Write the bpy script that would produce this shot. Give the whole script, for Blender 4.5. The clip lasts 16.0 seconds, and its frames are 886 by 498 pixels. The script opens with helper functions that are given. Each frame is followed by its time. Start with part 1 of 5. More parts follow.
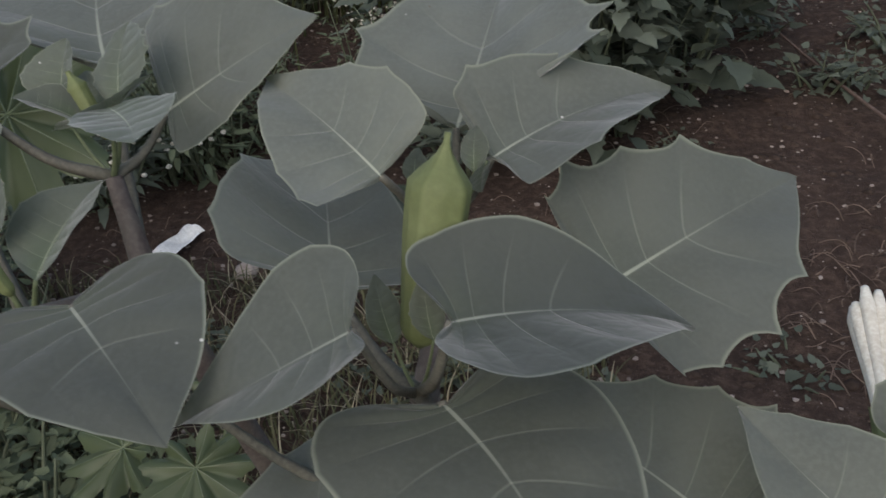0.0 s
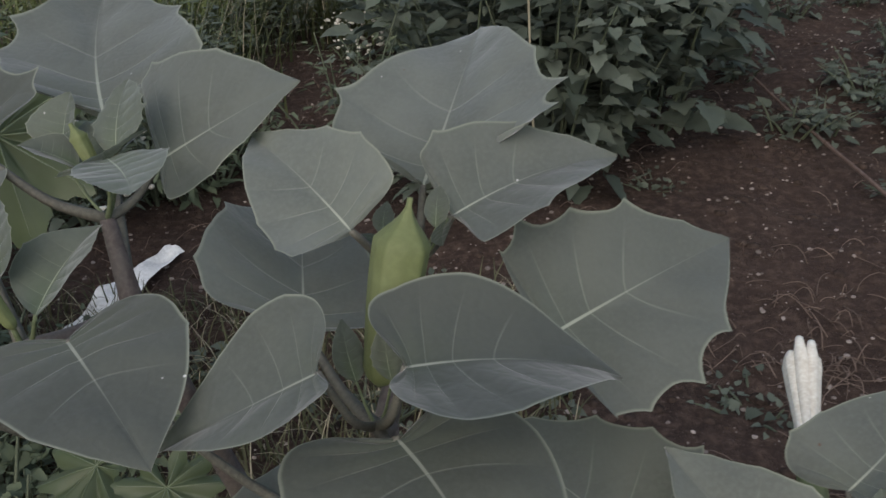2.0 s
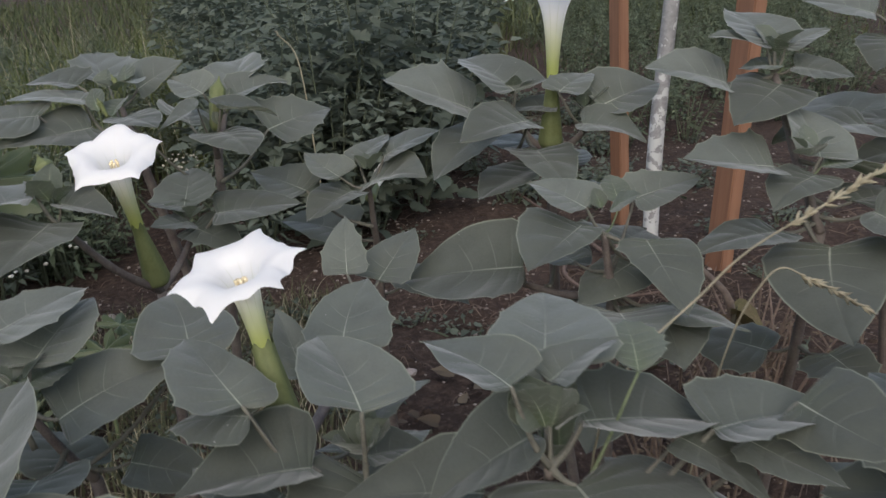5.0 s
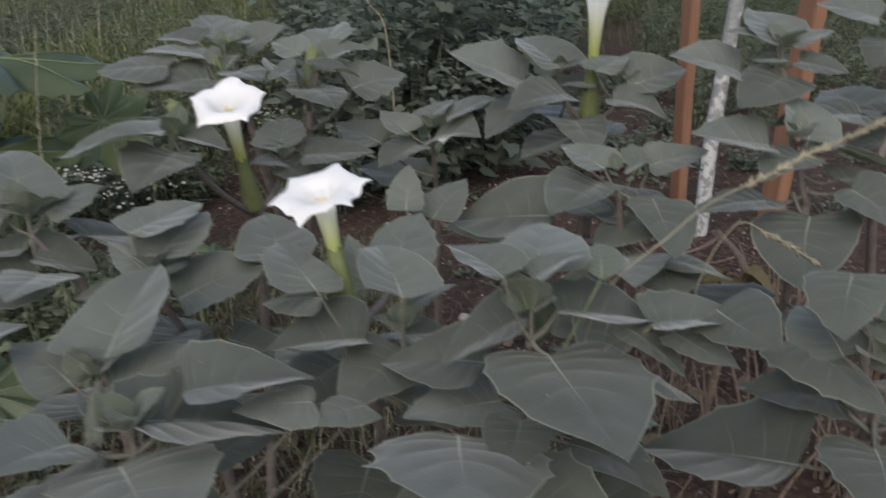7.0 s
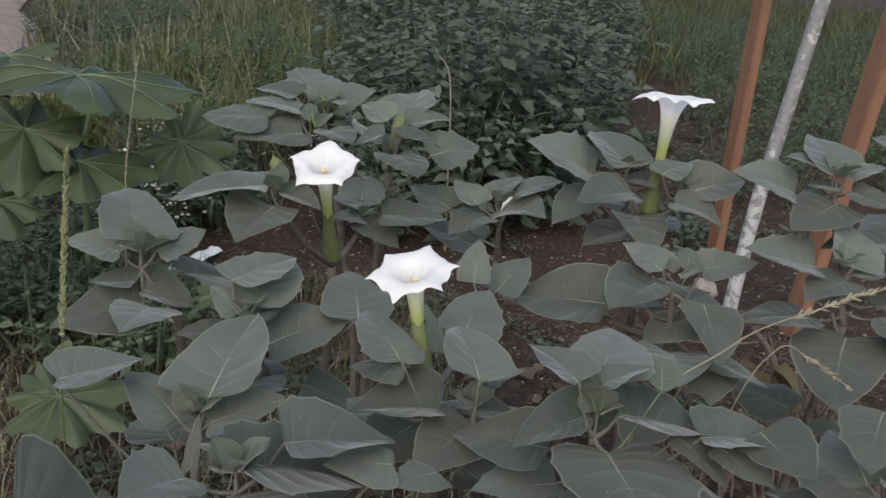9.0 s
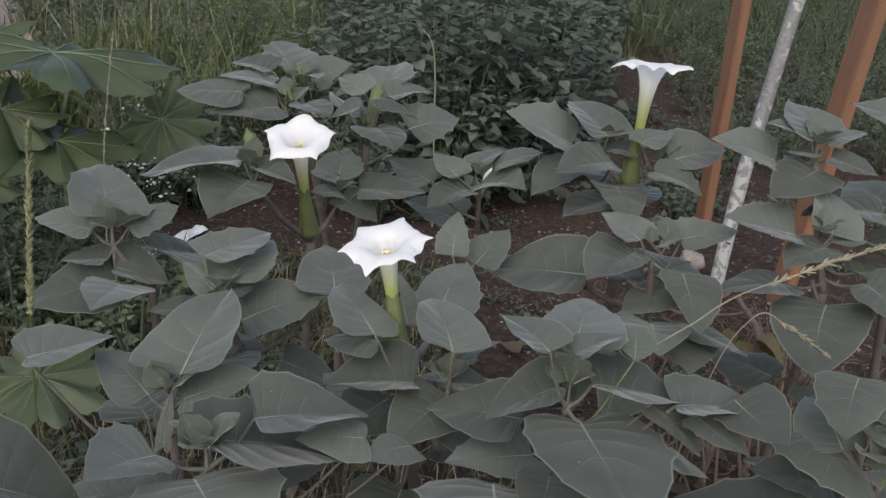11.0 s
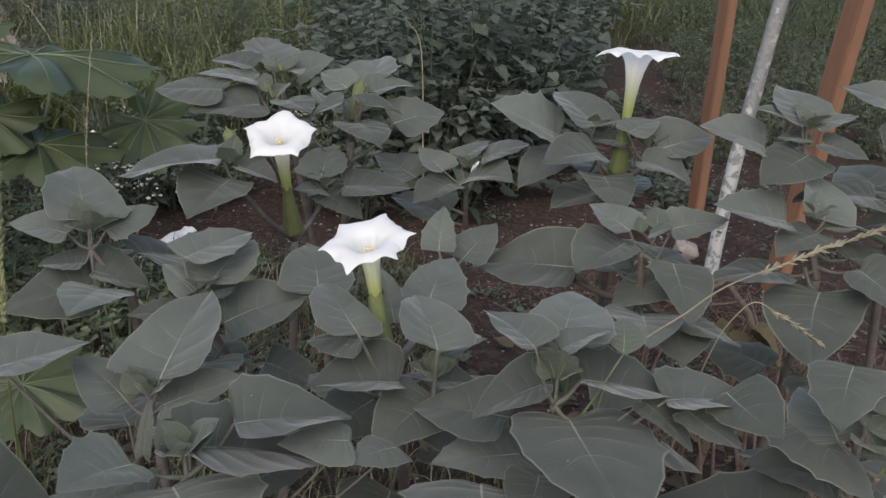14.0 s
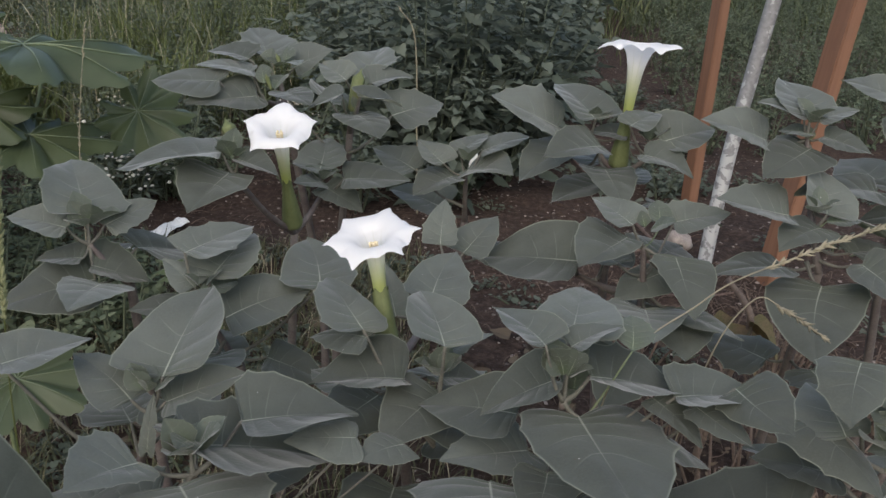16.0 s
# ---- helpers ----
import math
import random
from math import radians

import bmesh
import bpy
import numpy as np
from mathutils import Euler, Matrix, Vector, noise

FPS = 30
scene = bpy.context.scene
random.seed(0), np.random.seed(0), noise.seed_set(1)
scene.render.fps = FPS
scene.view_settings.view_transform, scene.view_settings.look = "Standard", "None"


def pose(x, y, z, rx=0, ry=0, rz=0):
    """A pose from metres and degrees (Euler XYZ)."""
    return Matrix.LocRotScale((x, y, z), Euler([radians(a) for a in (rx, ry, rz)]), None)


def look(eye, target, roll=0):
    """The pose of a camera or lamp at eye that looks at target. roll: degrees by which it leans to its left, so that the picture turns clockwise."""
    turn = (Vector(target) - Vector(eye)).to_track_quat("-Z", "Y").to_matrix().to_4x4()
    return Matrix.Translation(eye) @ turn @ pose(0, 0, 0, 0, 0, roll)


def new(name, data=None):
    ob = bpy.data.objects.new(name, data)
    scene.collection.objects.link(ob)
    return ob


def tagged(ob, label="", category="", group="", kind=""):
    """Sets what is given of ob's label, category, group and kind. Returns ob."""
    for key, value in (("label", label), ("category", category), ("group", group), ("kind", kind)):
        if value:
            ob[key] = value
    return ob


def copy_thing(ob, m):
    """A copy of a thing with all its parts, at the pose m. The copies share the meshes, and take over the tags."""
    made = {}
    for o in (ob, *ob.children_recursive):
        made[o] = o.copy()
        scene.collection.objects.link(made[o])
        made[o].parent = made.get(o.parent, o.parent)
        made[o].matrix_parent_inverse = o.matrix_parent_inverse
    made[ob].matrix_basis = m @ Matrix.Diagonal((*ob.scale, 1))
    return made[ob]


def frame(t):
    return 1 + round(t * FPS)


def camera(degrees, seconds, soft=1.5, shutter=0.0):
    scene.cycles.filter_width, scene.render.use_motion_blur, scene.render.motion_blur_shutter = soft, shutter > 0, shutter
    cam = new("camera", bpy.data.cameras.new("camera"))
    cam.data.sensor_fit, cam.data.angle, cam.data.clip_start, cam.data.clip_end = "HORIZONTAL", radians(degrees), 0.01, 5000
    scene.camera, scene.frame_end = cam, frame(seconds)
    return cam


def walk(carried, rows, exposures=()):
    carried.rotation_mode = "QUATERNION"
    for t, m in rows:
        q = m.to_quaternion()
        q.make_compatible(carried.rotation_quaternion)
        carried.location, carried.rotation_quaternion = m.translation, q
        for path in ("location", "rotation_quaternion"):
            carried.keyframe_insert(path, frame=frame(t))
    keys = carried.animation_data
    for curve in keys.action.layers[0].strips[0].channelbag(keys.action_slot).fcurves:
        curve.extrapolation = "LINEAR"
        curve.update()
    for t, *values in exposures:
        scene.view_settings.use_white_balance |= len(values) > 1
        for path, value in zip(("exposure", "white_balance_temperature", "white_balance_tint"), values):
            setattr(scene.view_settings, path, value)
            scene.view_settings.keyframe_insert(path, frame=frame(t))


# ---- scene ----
cam = camera(54.0, 16.0, shutter=0.5)
PATH = [
    (0, (0.071, 0.193, 1.045), (-0.057, 1.89, -0.006), -5.5),
    (0.5, (0.065, 0.19, 1.055), (-0.096, 1.895, 0.021), -6.3),
    (1, (0.064, 0.193, 1.058), (-0.075, 1.909, 0.041), -5.7),
    (1.5, (0.07, 0.181, 1.068), (-0.052, 1.902, 0.056), -4.4),
    (2, (0.082, 0.164, 1.076), (0.003, 1.891, 0.07), -2.7),
    (2.5, (0.084, 0.093, 1.11), (0.059, 1.837, 0.133), -1.4),
    (2.8, (0.088, -0.029, 1.15), (0.127, 1.722, 0.185), 0.2),
    (3, (0.081, -0.136, 1.196), (0.197, 1.599, 0.209), 0.0),
    (3.2, (0.071, -0.246, 1.19), (0.273, 1.528, 0.29), -0.9),
    (3.5, (0.078, -0.439, 1.173), (0.339, 1.367, 0.353), -2.9),
    (3.7, (0.08, -0.549, 1.153), (0.414, 1.263, 0.376), -3.4),
    (4, (0.096, -0.681, 1.152), (0.459, 1.136, 0.398), -6.2),
    (4.5, (0.114, -0.816, 1.107), (0.43, 1.035, 0.42), -6.2),
    (4.7, (0.137, -0.853, 1.085), (0.462, 1.006, 0.423), -4.8),
    (6.8, (0.197, -1.123, 1.089), (0.352, 0.727, 0.343), -1.9),
    (7, (0.172, -1.149, 1.127), (0.295, 0.712, 0.407), -1.6),
    (7.5, (0.121, -1.198, 1.172), (0.165, 0.667, 0.452), -0.3),
    (8, (0.097, -1.22, 1.229), (0.149, 0.65, 0.523), 2.2),
    (8.5, (0.091, -1.223, 1.241), (0.15, 0.659, 0.567), 4.0),
    (9, (0.086, -1.232, 1.241), (0.165, 0.651, 0.571), 5.0),
    (9.2, (0.08, -1.232, 1.241), (0.186, 0.65, 0.57), 5.7),
    (11.3, (0.12, -1.215, 1.23), (0.225, 0.648, 0.51), 4.0),
    (11.5, (0.123, -1.207, 1.234), (0.239, 0.655, 0.514), 3.8),
    (12, (0.128, -1.201, 1.238), (0.246, 0.664, 0.527), 2.9),
    (12.5, (0.144, -1.201, 1.225), (0.26, 0.663, 0.509), 2.0),
    (13, (0.132, -1.189, 1.23), (0.24, 0.671, 0.504), 1.7),
    (13.5, (0.121, -1.188, 1.232), (0.221, 0.671, 0.501), 2.2),
    (14, (0.131, -1.197, 1.222), (0.238, 0.663, 0.496), 3.1),
    (14.5, (0.141, -1.192, 1.222), (0.281, 0.665, 0.491), 3.6),
    (15, (0.139, -1.179, 1.223), (0.287, 0.674, 0.486), 3.4),
    (15.5, (0.127, -1.176, 1.221), (0.276, 0.676, 0.481), 3.5),
    (16, (0.11, -1.186, 1.225), (0.244, 0.664, 0.477), 3.4),
]
walk(cam, [(t, look(eye, target, roll)) for t, eye, target, roll in PATH], exposures=[(0.0, 0.48), (3.0, 0.52), (7.0, 0.60), (16.0, 0.59)])

# ---------- world, sun, exposure ----------
world = bpy.data.worlds.new("sky")
world.use_nodes = True
scene.world = world
wn = world.node_tree.nodes
sky = wn.new("ShaderNodeTexSky")
sky.sky_type = "NISHITA"
sky.sun_disc = False
sky.sun_elevation, sky.sun_rotation = radians(38), radians(200)
sky.air_density, sky.dust_density = 1.0, 2.5
wn["Background"].inputs["Strength"].default_value = 0.138
world.node_tree.links.new(sky.outputs[0], wn["Background"].inputs["Color"])
sun_data = bpy.data.lights.new("sun", "SUN")
sun_data.energy, sun_data.angle, sun_data.color = 1.14, radians(85), (1.0, 0.93, 0.84)
sun = new("sun", sun_data)
sun.matrix_world = look((0, 0, 0), (-0.15, 0.62, -1.0))

rnd = random.Random(7)


# ---------- node helpers ----------
def material(name, rough=0.7):
    m = bpy.data.materials.new(name)
    m.use_nodes = True
    t = m.node_tree
    bsdf = t.nodes["Principled BSDF"]
    bsdf.inputs["Roughness"].default_value = rough
    return m, t, bsdf


def node(t, kind, **kw):
    n = t.nodes.new(kind)
    for k, v in kw.items():
        if k == "operation":
            n.operation = v
        elif k == "blend_type":
            n.blend_type = v
    return n


def math_node(t, op, a, b=None, clamp=False):
    n = t.nodes.new("ShaderNodeMath")
    n.operation, n.use_clamp = op, clamp
    for i, v in enumerate((a, b)):
        if v is None:
            continue
        if isinstance(v, (int, float)):
            n.inputs[i].default_value = v
        else:
            t.links.new(v, n.inputs[i])
    return n.outputs[0]


def mix_color(t, fac, a, b, blend="MIX"):
    n = t.nodes.new("ShaderNodeMix")
    n.data_type, n.blend_type = "RGBA", blend
    if isinstance(fac, (int, float)):
        n.inputs[0].default_value = fac
    else:
        t.links.new(fac, n.inputs[0])
    for i, v in ((6, a), (7, b)):
        if isinstance(v, tuple):
            n.inputs[i].default_value = (*v[:3], 1)
        else:
            t.links.new(v, n.inputs[i])
    return n.outputs[2]


def noise_node(t, scale, detail=4.0, coords=None, rough=0.55):
    n = t.nodes.new("ShaderNodeTexNoise")
    n.inputs["Scale"].default_value, n.inputs["Detail"].default_value = scale, detail
    n.inputs["Roughness"].default_value = rough
    if coords is not None:
        t.links.new(coords, n.inputs["Vector"])
    return n.outputs["Fac"]


def ramp(t, fac, lo, hi, to_lo=0.0, to_hi=1.0):
    n = t.nodes.new("ShaderNodeMapRange")
    n.interpolation_type = "SMOOTHSTEP"
    t.links.new(fac, n.inputs["Value"])
    for k, v in (("From Min", lo), ("From Max", hi), ("To Min", to_lo), ("To Max", to_hi)):
        n.inputs[k].default_value = v
    return n.outputs["Result"]


def bump(t, bsdf, height, strength=0.3, distance=0.002):
    n = t.nodes.new("ShaderNodeBump")
    n.inputs["Strength"].default_value, n.inputs["Distance"].default_value = strength, distance
    t.links.new(height, n.inputs["Height"])
    t.links.new(n.outputs[0], bsdf.inputs["Normal"])


def obj_coords(t):
    return t.nodes.new("ShaderNodeTexCoord").outputs["Object"]


def obj_random(t):
    return t.nodes.new("ShaderNodeObjectInfo").outputs["Random"]


def island_random(t):
    return t.nodes.new("ShaderNodeNewGeometry").outputs["Random Per Island"]


def uv_xy(t):
    sep = t.nodes.new("ShaderNodeSeparateXYZ")
    t.links.new(t.nodes.new("ShaderNodeTexCoord").outputs["UV"], sep.inputs[0])
    return sep.outputs[0], sep.outputs[1]


# ---------- materials ----------
def datura_leaf_material(name, base, green, green_amount, vein):
    """Felted leaf: u runs along the midrib, v from edge to edge (0 to 1)."""
    m, t, b = material(name, 0.72)
    u, v = uv_xy(t)
    across = math_node(t, "ABSOLUTE", math_node(t, "MULTIPLY", math_node(t, "SUBTRACT", v, 0.5), 2.0))
    midrib = ramp(t, math_node(t, "SUBTRACT", across, math_node(t, "MULTIPLY", math_node(t, "SUBTRACT", 1.0, u), 0.010)), 0.003, 0.017, 1.0, 0.0)
    saw = math_node(t, "FRACT", math_node(t, "ADD", math_node(t, "MULTIPLY", u, 7.0), 0.5))
    band = math_node(t, "ABSOLUTE", math_node(t, "SUBTRACT", saw, 0.5))
    side = math_node(t, "MULTIPLY", ramp(t, band, 0.008, 0.032, 1.0, 0.0), math_node(t, "MULTIPLY", ramp(t, across, 0.35, 0.85, 0.7, 0.03), ramp(t, u, 0.68, 0.84, 1.0, 0.0)))
    n1 = noise_node(t, 22, 5, obj_coords(t))
    n2 = noise_node(t, 420, 3, obj_coords(t))
    col = mix_color(t, ramp(t, n1, 0.3, 0.7), base, tuple(c * 1.32 for c in base))
    col = mix_color(t, ramp(t, n2, 0.35, 0.75, 0.0, 0.45), col, tuple(c * 1.5 for c in base))
    rand = obj_random(t)
    col = mix_color(t, math_node(t, "MULTIPLY", rand, 0.50), col, tuple(c * 0.58 for c in base))
    near = math_node(t, "MULTIPLY", ramp(t, across, 0.0, 0.8, 1.0, 0.0), ramp(t, u, 0.1, 0.8, 1.0, 0.0))
    col = mix_color(t, math_node(t, "MULTIPLY", near, math_node(t, "ADD", green_amount, math_node(t, "MULTIPLY", rand, green_amount))), col, green)
    col = mix_color(t, math_node(t, "MULTIPLY", side, 0.33), col, vein)
    col = mix_color(t, math_node(t, "MULTIPLY", midrib, ramp(t, u, 0.4, 0.95, 0.92, 0.12)), col, vein)
    rim = ramp(t, across, 0.960, 0.992, 0.0, 0.75)
    col = mix_color(t, rim, col, (0.21, 0.23, 0.18))
    # a few white and reddish specks of dust and insects
    for size, rare, tint, amount in ((52, 0.80, (0.62, 0.62, 0.58), 0.9), (44, 0.84, (0.10, 0.045, 0.03), 0.7)):
        vo = t.nodes.new("ShaderNodeTexVoronoi")
        vo.inputs["Scale"].default_value = size
        t.links.new(obj_coords(t), vo.inputs["Vector"])
        dot = math_node(t, "MULTIPLY", ramp(t, vo.outputs["Distance"], 0.02, 0.045, 1.0, 0.0), ramp(t, vo.outputs["Color"], rare - 0.12, rare - 0.11))
        col = mix_color(t, math_node(t, "MULTIPLY", dot, amount), col, tint)
    t.links.new(col, b.inputs["Base Color"])
    b.inputs["Sheen Weight"].default_value = 0.45
    b.inputs["Sheen Roughness"].default_value = 0.35
    b.inputs["Specular IOR Level"].default_value = 0.32
    h = math_node(t, "ADD", math_node(t, "MULTIPLY", side, -0.5), math_node(t, "MULTIPLY", n1, 0.9))
    h = math_node(t, "ADD", h, math_node(t, "MULTIPLY", n2, 0.10))
    # net of fine veins, sunk a little
    net = t.nodes.new("ShaderNodeTexVoronoi")
    net.feature = "DISTANCE_TO_EDGE"
    net.inputs["Scale"].default_value = 105
    t.links.new(obj_coords(t), net.inputs["Vector"])
    h = math_node(t, "ADD", h, ramp(t, net.outputs["Distance"], 0.0, 0.22, 0.0, 0.12))
    bump(t, b, h, 0.38, 0.002)
    tr = t.nodes.new("ShaderNodeBsdfTranslucent")
    t.links.new(mix_color(t, 0.55, col, (0.14, 0.24, 0.04)), tr.inputs["Color"])
    mx = t.nodes.new("ShaderNodeMixShader")
    mx.inputs[0].default_value = 0.14
    t.links.new(b.outputs[0], mx.inputs[1])
    t.links.new(tr.outputs[0], mx.inputs[2])
    t.links.new(mx.outputs[0], t.nodes["Material Output"].inputs["Surface"])
    return m


def mottled(name, a, b_col, scale, rough=0.75, relief=0.4, depth=0.002, fine=9.0, per_island=0.0, spec=0.3, fleck=0.4):
    m, t, b = material(name, rough)
    oc = obj_coords(t)
    n1, n2 = noise_node(t, scale, 5, oc), noise_node(t, scale * fine, 3, oc)
    col = mix_color(t, ramp(t, n1, 0.3, 0.7), a, b_col)
    col = mix_color(t, ramp(t, n2, 0.35, 0.75, 0.0, fleck), col, tuple(min(1, c * 1.6) for c in b_col))
    if per_island:
        col = mix_color(t, math_node(t, "MULTIPLY", island_random(t), per_island), col, tuple(c * 0.3 for c in a))
    t.links.new(col, b.inputs["Base Color"])
    b.inputs["Specular IOR Level"].default_value = spec
    bump(t, b, math_node(t, "ADD", n1, math_node(t, "MULTIPLY", n2, 0.6)), relief, depth)
    return m


def foliage(name, a, b_col, rough=0.6, through_it=0.2, glow=None):
    """Small leaves and blades, each a little different."""
    m, t, b = material(name, rough)
    n = noise_node(t, 9, 4, obj_coords(t))
    col = mix_color(t, island_random(t), a, b_col)
    col = mix_color(t, ramp(t, n, 0.35, 0.7, 0.0, 0.5), col, tuple(c * 0.55 for c in a))
    t.links.new(col, b.inputs["Base Color"])
    b.inputs["Specular IOR Level"].default_value = 0.2
    tr = t.nodes.new("ShaderNodeBsdfTranslucent")
    t.links.new(col if glow is None else mix_color(t, 0.7, col, glow), tr.inputs["Color"])
    mx = t.nodes.new("ShaderNodeMixShader")
    mx.inputs[0].default_value = through_it
    t.links.new(b.outputs[0], mx.inputs[1])
    t.links.new(tr.outputs[0], mx.inputs[2])
    t.links.new(mx.outputs[0], t.nodes["Material Output"].inputs["Surface"])
    return m


def corolla_material(name, white, tube, low, high):
    """White petals, yellow-green towards the tube: v runs from the calyx to the rim."""
    m, t, b = material(name, 0.55)
    u, v = uv_xy(t)
    streak = noise_node(t, 60, 3, None)
    ribs = math_node(t, "ABSOLUTE", math_node(t, "SUBTRACT", math_node(t, "FRACT", math_node(t, "MULTIPLY", u, 10.0)), 0.5))
    col = mix_color(t, ramp(t, v, low, high), tube, white)
    col = mix_color(t, math_node(t, "MULTIPLY", ramp(t, ribs, 0.0, 0.1, 1.0, 0.0), ramp(t, v, 0.25, 0.6, 0.3, 0.0)), col, (0.45, 0.5, 0.25))
    t.links.new(col, b.inputs["Base Color"])
    b.inputs["Sheen Weight"].default_value = 0.1
    bump(t, b, math_node(t, "ADD", ramp(t, ribs, 0.0, 0.2, 1.0, 0.0), math_node(t, "MULTIPLY", streak, 0.4)), 0.10, 0.001)
    tr = t.nodes.new("ShaderNodeBsdfTranslucent")
    t.links.new(col, tr.inputs["Color"])
    mx = t.nodes.new("ShaderNodeMixShader")
    mx.inputs[0].default_value = 0.42
    t.links.new(b.outputs[0], mx.inputs[1])
    t.links.new(tr.outputs[0], mx.inputs[2])
    t.links.new(mx.outputs[0], t.nodes["Material Output"].inputs["Surface"])
    return m


# first: paler copy of the leaf, brighter sky light painted into its colour
SKYLIT_LEAF = datura_leaf_material("skylit_datura_leaf", (0.099, 0.109, 0.0965), (0.084, 0.112, 0.064), 0.12, (0.33, 0.36, 0.29))
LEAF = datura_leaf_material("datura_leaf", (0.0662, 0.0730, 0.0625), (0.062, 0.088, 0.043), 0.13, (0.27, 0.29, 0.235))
YOUNG = datura_leaf_material("young_datura_leaf", (0.074, 0.086, 0.070), (0.068, 0.098, 0.048), 0.38, (0.26, 0.30, 0.21))
STEM = mottled("stem", (0.075, 0.06, 0.06), (0.12, 0.105, 0.095), 45, 0.65, 0.3, 0.001)
PETIOLE = mottled("petiole", (0.072, 0.070, 0.060), (0.115, 0.112, 0.092), 60, 0.65, 0.3, 0.001)
WEED_STEM = mottled("weed_stem", (0.055, 0.068, 0.042), (0.085, 0.10, 0.066), 50, 0.65, 0.3, 0.001)
GREEN_STEM = mottled("green_stem", (0.085, 0.11, 0.055), (0.12, 0.145, 0.08), 50, 0.6, 0.3, 0.001)
CALYX = mottled("calyx", (0.094, 0.112, 0.043), (0.122, 0.142, 0.063), 30, 0.6, 0.25, 0.001, fleck=0.2)
COROLLA = corolla_material("corolla", (0.95, 0.95, 0.96), (0.40, 0.45, 0.13), 0.05, 0.42)
ANTHER = mottled("anther", (0.66, 0.53, 0.32), (0.76, 0.64, 0.44), 200, 0.7)
WEED = foliage("weed_leaf", (0.076, 0.096, 0.074), (0.150, 0.174, 0.138), 0.6, 0.3)
WEED_PALE = foliage("pale_weed_leaf", (0.075, 0.10, 0.062), (0.14, 0.165, 0.105))
GRASS = foliage("grass", (0.045, 0.062, 0.028), (0.125, 0.14, 0.063))
BRIGHT = foliage("bright_grass", (0.074, 0.10, 0.03), (0.145, 0.162, 0.06))
HEAD_GREEN = foliage("ripening_seed", (0.20, 0.22, 0.11), (0.29, 0.30, 0.17), 0.65)
DULL = foliage("dull_grass", (0.07, 0.08, 0.042), (0.13, 0.125, 0.07))
STRAW = foliage("straw", (0.30, 0.27, 0.19), (0.40, 0.37, 0.27), 0.7)
CASTOR = foliage("castor_leaf", (0.058, 0.082, 0.040), (0.086, 0.108, 0.062), 0.42, 0.30, (0.14, 0.18, 0.025))
CASTOR.node_tree.nodes["Principled BSDF"].inputs["Specular IOR Level"].default_value = 0.35
CASTOR_VEIN = mottled("castor_vein", (0.11, 0.14, 0.08), (0.14, 0.17, 0.10), 40, 0.45)
DEAD = foliage("dead_weed", (0.09, 0.065, 0.045), (0.19, 0.15, 0.105), 0.8, 0.1)
CREAM = mottled("withered_petal", (0.60, 0.55, 0.45), (0.72, 0.68, 0.58), 40, 0.7, 0.3, 0.001)


# ---------- mesh helpers ----------
def mesh_data(name, verts, faces, uvs=None, smooth=True):
    me = bpy.data.meshes.new(name)
    me.from_pydata([tuple(v) for v in verts], [], faces)
    if uvs is not None:
        layer = me.uv_layers.new(name="UVMap")
        idx = np.empty(len(me.loops), dtype=np.int32)
        me.loops.foreach_get("vertex_index", idx)
        layer.data.foreach_set("uv", np.asarray(uvs, dtype=np.float32)[idx].ravel())
    if smooth:
        me.polygons.foreach_set("use_smooth", [True] * len(me.polygons))
    me.update()
    return me


def part(name, data, mat, parent=None, label=""):
    ob = new(name, data)
    if mat is not None and not data.materials:
        data.materials.append(mat)
    if parent is not None:
        ob.parent = parent
    return tagged(ob, label)


def thing(name, at, label, category, group="", kind=""):
    ob = new(name)
    ob.location = at
    ob.empty_display_size = 0.05
    return tagged(ob, label, category, group, kind)


def smooth_path(points, n=8):
    """Catmull-Rom through the points."""
    p = [np.array(q, float) for q in points]
    p = [2 * p[0] - p[1], *p, 2 * p[-1] - p[-2]]
    out = []
    for i in range(1, len(p) - 2):
        for k in range(n):
            s = k / n
            a, b, c, d = p[i - 1 : i + 3]
            out.append(0.5 * (2 * b + (c - a) * s + (2 * a - 5 * b + 4 * c - d) * s**2 + (3 * b - a - 3 * c + d) * s**3))
    return out + [p[-2]]


def tube(path, radii, sides=8, ridge=0.0):
    """Verts and faces of a tapered tube along a path, closed at both ends."""
    path = [np.array(q, float) for q in path]
    n = len(path)
    rad = np.interp(np.linspace(0, 1, n), np.linspace(0, 1, len(radii)), radii)
    verts, faces = [], []
    ref = None
    for i, q in enumerate(path):
        d = path[min(i + 1, n - 1)] - path[max(i - 1, 0)]
        d = d / (np.linalg.norm(d) + 1e-9)
        if ref is None:
            ref = np.cross(d, (0.3, 0.9, 0.1))
        ref = ref - d * (ref @ d)
        ref = ref / (np.linalg.norm(ref) + 1e-9)
        oth = np.cross(d, ref)
        for k in range(sides):
            a = 2 * math.pi * k / sides
            r = rad[i] * (1 + ridge * math.cos(5 * a))
            verts.append(q + r * (math.cos(a) * ref + math.sin(a) * oth))
    for i in range(n - 1):
        for k in range(sides):
            a, b = i * sides + k, i * sides + (k + 1) % sides
            faces.append((a, b, b + sides, a + sides))
    faces.append(tuple(range(sides))[::-1])
    faces.append(tuple((n - 1) * sides + k for k in range(sides)))
    return verts, faces


def joined(pieces):
    """One list of verts and faces from many."""
    verts, faces = [], []
    for v, f in pieces:
        o = len(verts)
        verts.extend(v)
        faces.extend(tuple(i + o for i in q) for q in f)
    return verts, faces


